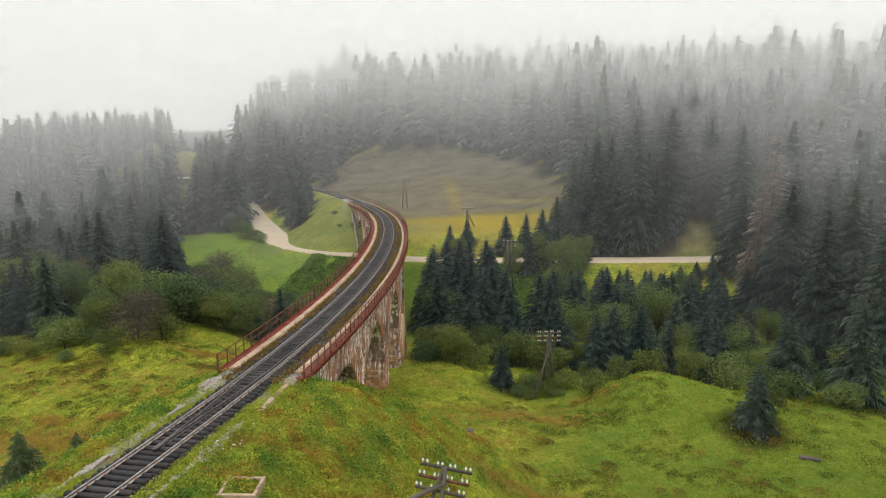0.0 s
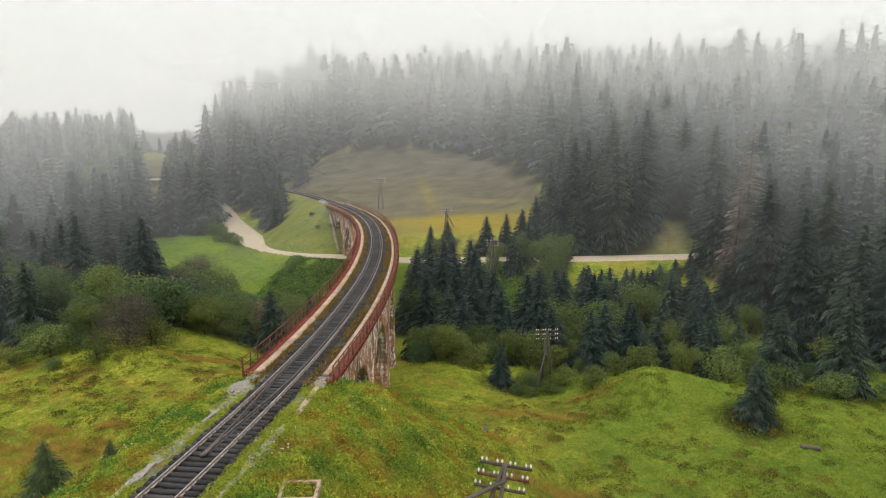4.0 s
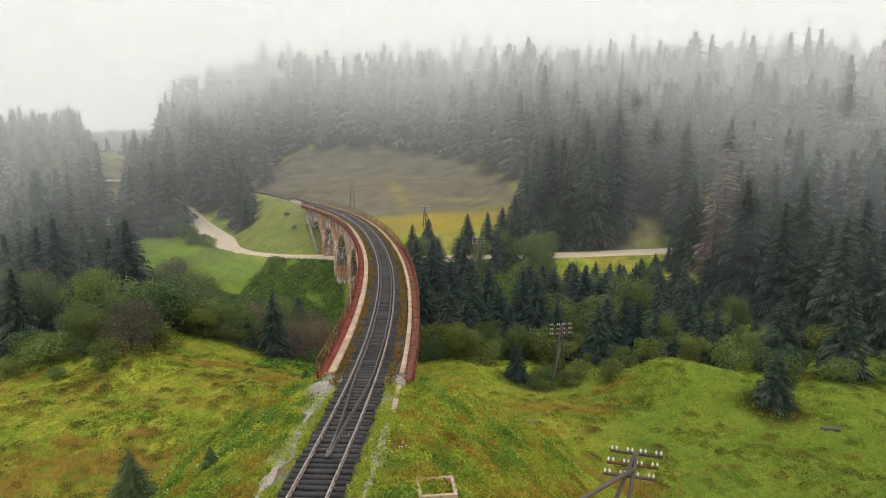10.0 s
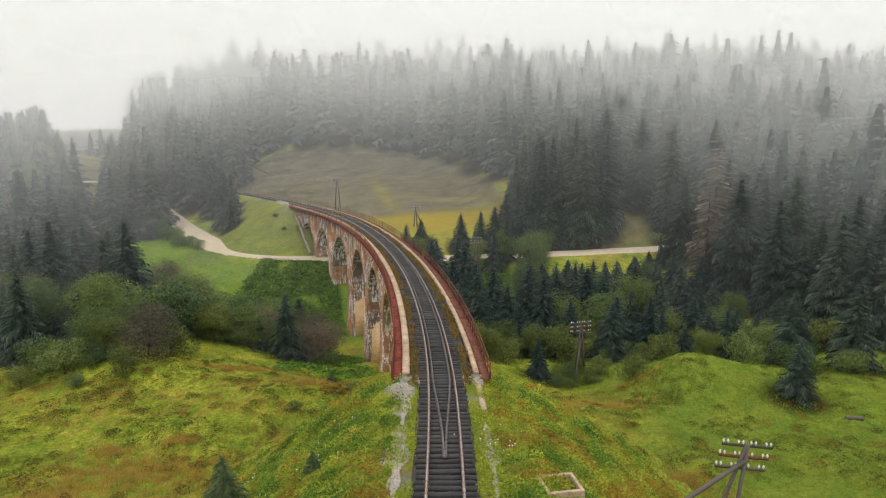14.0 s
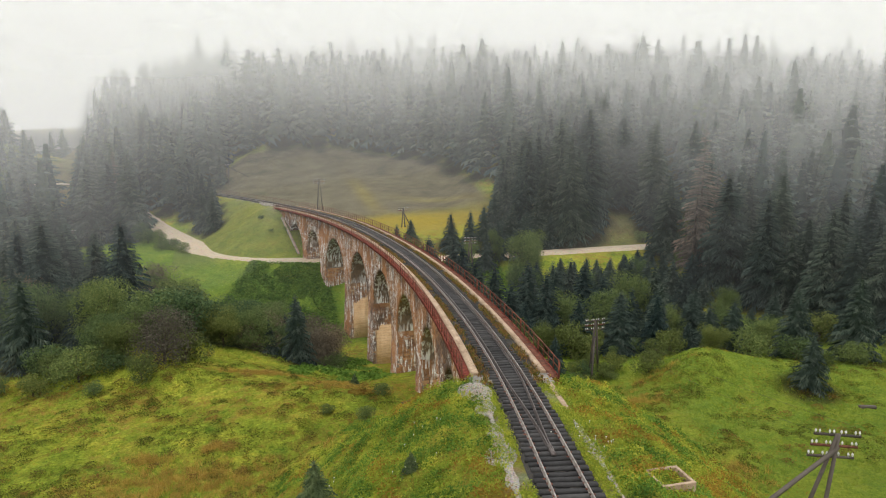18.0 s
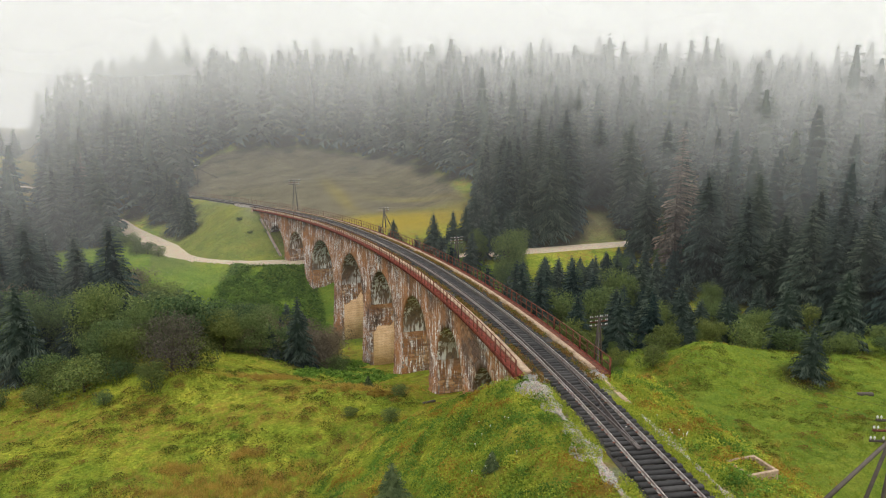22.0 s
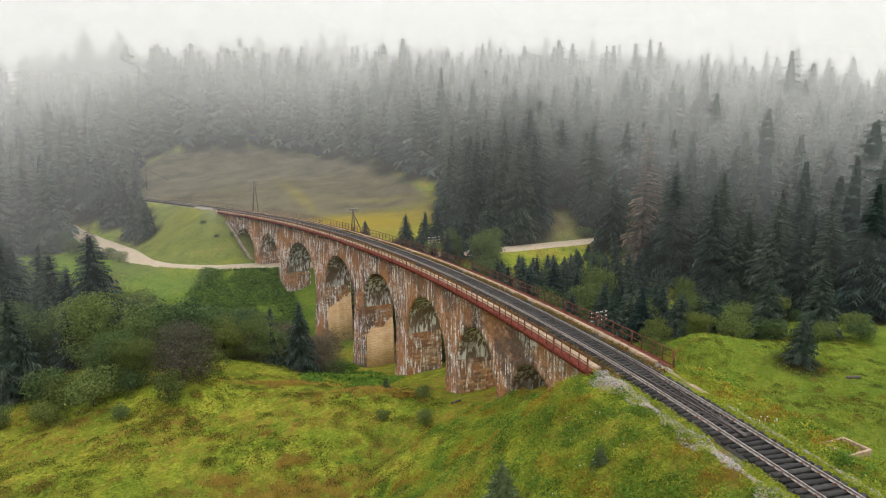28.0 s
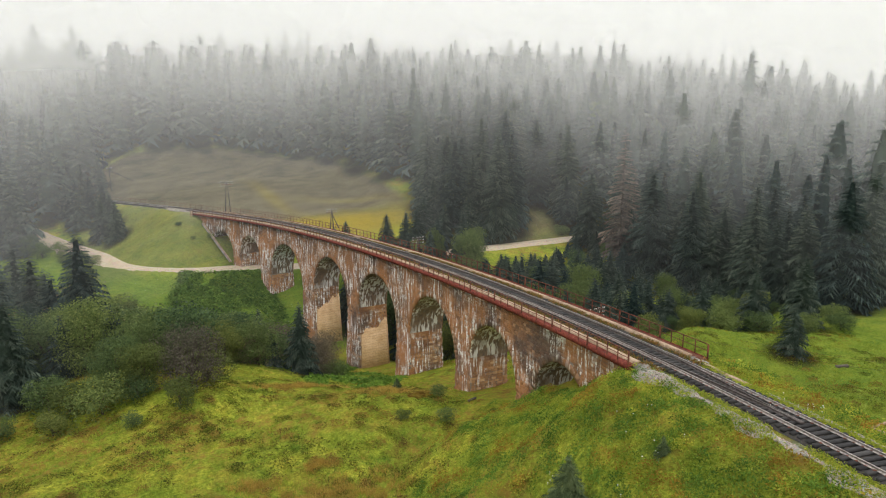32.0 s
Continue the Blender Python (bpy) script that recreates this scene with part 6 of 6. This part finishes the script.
leaves("dark_tussocks", tuss, 0.07, rng.uniform(0.12, 0.35, len(tuss)), 60, M_TUSSOCK, "dark brownish tussocks in the pasture", 104, rng.uniform(0, 1, len(tuss)), 0.42, "herbs", 0.9)
tuss = sow(1100, (8, 44, 40, 66), lambda x, y: patchy(x, y, 0.4, 0.2))
leaves("dark_tussocks", tuss, 0.07, rng.uniform(0.08, 0.22, len(tuss)), 50, M_TUSSOCK, "dark green tussocks on the pasture's mound", 105, rng.uniform(0, 1, len(tuss)), 0.42, "herbs", 0.9)
straw = np.concatenate([rng.normal(0, 1, (n, 2)) * (sx, sy) + (cx, cy) for cx, cy, sx, sy, n in ((-33, 53.5, 4.5, 1.8, 420), (-27, 77.5, 3.5, 0.5, 200), (8.5, 60.6, 3.4, 1.0, 150), (-19.5, 71, 3, 1.2, 220), (14, 65.5, 2.5, 0.8, 60), (6, 44, 2.6, 0.9, 260), (-40, 50, 2.5, 1.0, 220), (-36.8, 58, 0.9, 0.5, 60), (-31.2, 58.7, 0.9, 0.4, 60))])
blades("straw_grass", straw, rng.uniform(0.22, 0.5, len(straw)), 0.014, 42, M_STRAW, "dry golden straw grass in strips", 106, rng.uniform(0, 1, len(straw)), 0.9, "grass", 0.22)
clump = np.concatenate([sow(150, (-58, -16, 42, 82), lambda x, y: off_track(x, y) & ~bank(x, y)), sow(34, (2, 40, 44, 66), lambda x, y: ~bank(x, y))])
leaves("brown_clumps", clump, 0.055, rng.uniform(0.25, 0.55, len(clump)), 220, M_BROWN, "low rust-brown bilberry clumps dotted over the pasture", 107, rng.uniform(0, 1, len(clump)), 0.42, "herbs", 0.9)
clump = np.concatenate([sow(120, (-58, -16, 42, 84), lambda x, y: off_track(x, y) & ~bank(x, y)), sow(60, (2, 42, 42, 68), lambda x, y: ~bank(x, y))])
leaves("green_clumps", clump, 0.055, rng.uniform(0.2, 0.5, len(clump)), 200, M_TUSSOCK, "low dark green herb clumps dotted over the pasture", 108, 0.5 * rng.uniform(0, 1, len(clump)), 0.40, "herbs", 0.9)
g = sow(24000, (-56, 44, 22, 92), lambda x, y: off_track(x, y) & patchy(x, y, 0.62, 0.55))
leaves("withered_herbs", g, 0.055, rng.uniform(0.08, 0.32, len(g)), 6, M_WILT, "withered rust-brown herbs in patches", 93, rng.uniform(0, 1, len(g)), 0.18, "herbs", 0.9)
g = sow(24000, (-56, 44, 22, 92), lambda x, y: off_track(x, y) & patchy(x + 20, y + 7, 0.7, 0.6))
leaves("meadow_weeds", g, 0.06, rng.uniform(0.06, 0.25, len(g)), 6, M_HERB, "darker green weeds in the pasture", 97, rng.uniform(0, 0.6, len(g)), 0.22, "herbs", 0.8)
g = sow(19000, (-50, -14, 112, 151), lambda x, y: clear_road(x, y, 3.2) & (y > stream_y(x) + 2 + 3 * np.sin(0.8 * x)) & (y < stream_y(x) + 36 + 4 * np.sin(0.35 * x)) & (x > -30 - 0.5 * (146 - y)) & patchy(x, y, 0.5, -1.35))
g = np.concatenate([g, sow(3500, (8, 20, 104, 134), lambda x, y: clear_road(x, y, 2.8)), sow(3500, (-24, -12, 80, 106), lambda x, y: (near_line(x, y, 40, 90, 1)[0] > 3.5) & patchy(x, y, 0.6, -0.3))])
leaves("butterbur", g, 0.26, rng.uniform(0.2, 0.6, len(g)), 5, M_HERB, "bright green butterbur leaves on the stream bank", 95, 0.9 * tone_at(g), 0.5, "herbs", 0.55)
# weeds between kerb and ballast on the deck
V = []
for side in (-1, 1):
    s = rng.uniform(BRIDGE[0] - 2, BRIDGE[1], 5500)
    o = side * (1.68 + 0.20 * rng.normal(size=len(s)))
    keep = np.sin(0.41 * s + side) + np.sin(1.13 * s) + 0.5 * np.sin(3.1 * s) > -0.9 + 0.5 * rng.normal(size=len(s))
    V.append(np.stack([s[keep], o[keep]], 1))
so = np.concatenate(V)
p = at_line(so[:, 0], so[:, 1], np.full(len(so), -0.24))
n = len(p)
count = 4
q = np.repeat(p, count, 0) + rng.normal(0, 0.05, (n * count, 3)) * (1, 1, 0)
h = rng.uniform(0.05, 0.20, n * count)
a = rng.uniform(0, 6.28, n * count)
tip = q + np.stack([np.cos(a) * h * 0.6, np.sin(a) * h * 0.6, h], 1)
sd = np.stack([-np.sin(a), np.cos(a), 0 * a], 1) * 0.03
v = np.stack([q - sd, q + sd, tip], 1).reshape(-1, 3)
for name, mat, pick, label in (("deck_grass", M_TUSSOCK, 0, "grass growing along the ballast of the deck"), ("deck_herbs", M_DECKWEED, 1, "orange-brown weeds along the ballast of the deck")):
    sel = ((np.arange(n * count) // count) % 3 > 0) == bool(pick)
    w = v.reshape(-1, 3, 3)[sel].reshape(-1, 3)
    me = raw(name, w, np.arange(len(w)).reshape(-1, 3), mat)
    t = np.repeat(rng.uniform(size=len(w) // 3), 3)
    me.color_attributes.new("tint", "FLOAT_COLOR", "POINT").data.foreach_set("color", np.repeat(t[:, None], 4, 1).astype(np.float32).ravel())
    tagged(place(name, me), label, "grass", "", "stuff")
g = np.concatenate([at_line(rng.uniform(-8, 18.5, 2600), sd * rng.uniform(1.42, 2.7, 2600), np.zeros(2600))[:, :2] for sd in (-1, 1)])
g = g[patchy(g[:, 0], g[:, 1], 0.9, -1.0)]
leaves("verge_weeds", g, 0.05, rng.uniform(0.10, 0.28, len(g)), 10, M_GRASS, "small weeds creeping up to the sleepers", 98, rng.uniform(0, 1, len(g)), 0.15, "herbs", 0.8)
# white umbels
pts = np.concatenate([rng.normal(0, 1, (6, 2)) * (0.7, 0.9) + c for c in ((-10.8, 31.4), (-10.3, 30.3), (-22.5, 32.5), (-19.5, 33.5), (-24, 38), (-28.5, 33), (-18.3, 37.5))])
V, F, k = [], [], 0
for x, y in pts:
    z = float(settle_fast(x, y))
    h = rng.uniform(0.22, 0.40)
    for piece in (rod((x, y, z + 0.6 * h), (x, y, z + h), 0.006, 0.006, 3), rod((x, y, z + h), (x, y, z + h + 0.03), 0.02, 0.045, 6)):
        V.append(piece[0])
        F.append(piece[1] + k)
        k += len(piece[0])
tagged(place("white_flowers", raw("white_flowers", np.concatenate(V), np.concatenate(F), M_BLOOM)), "small white umbel flowers on the embankment", "flowers", "", "stuff")
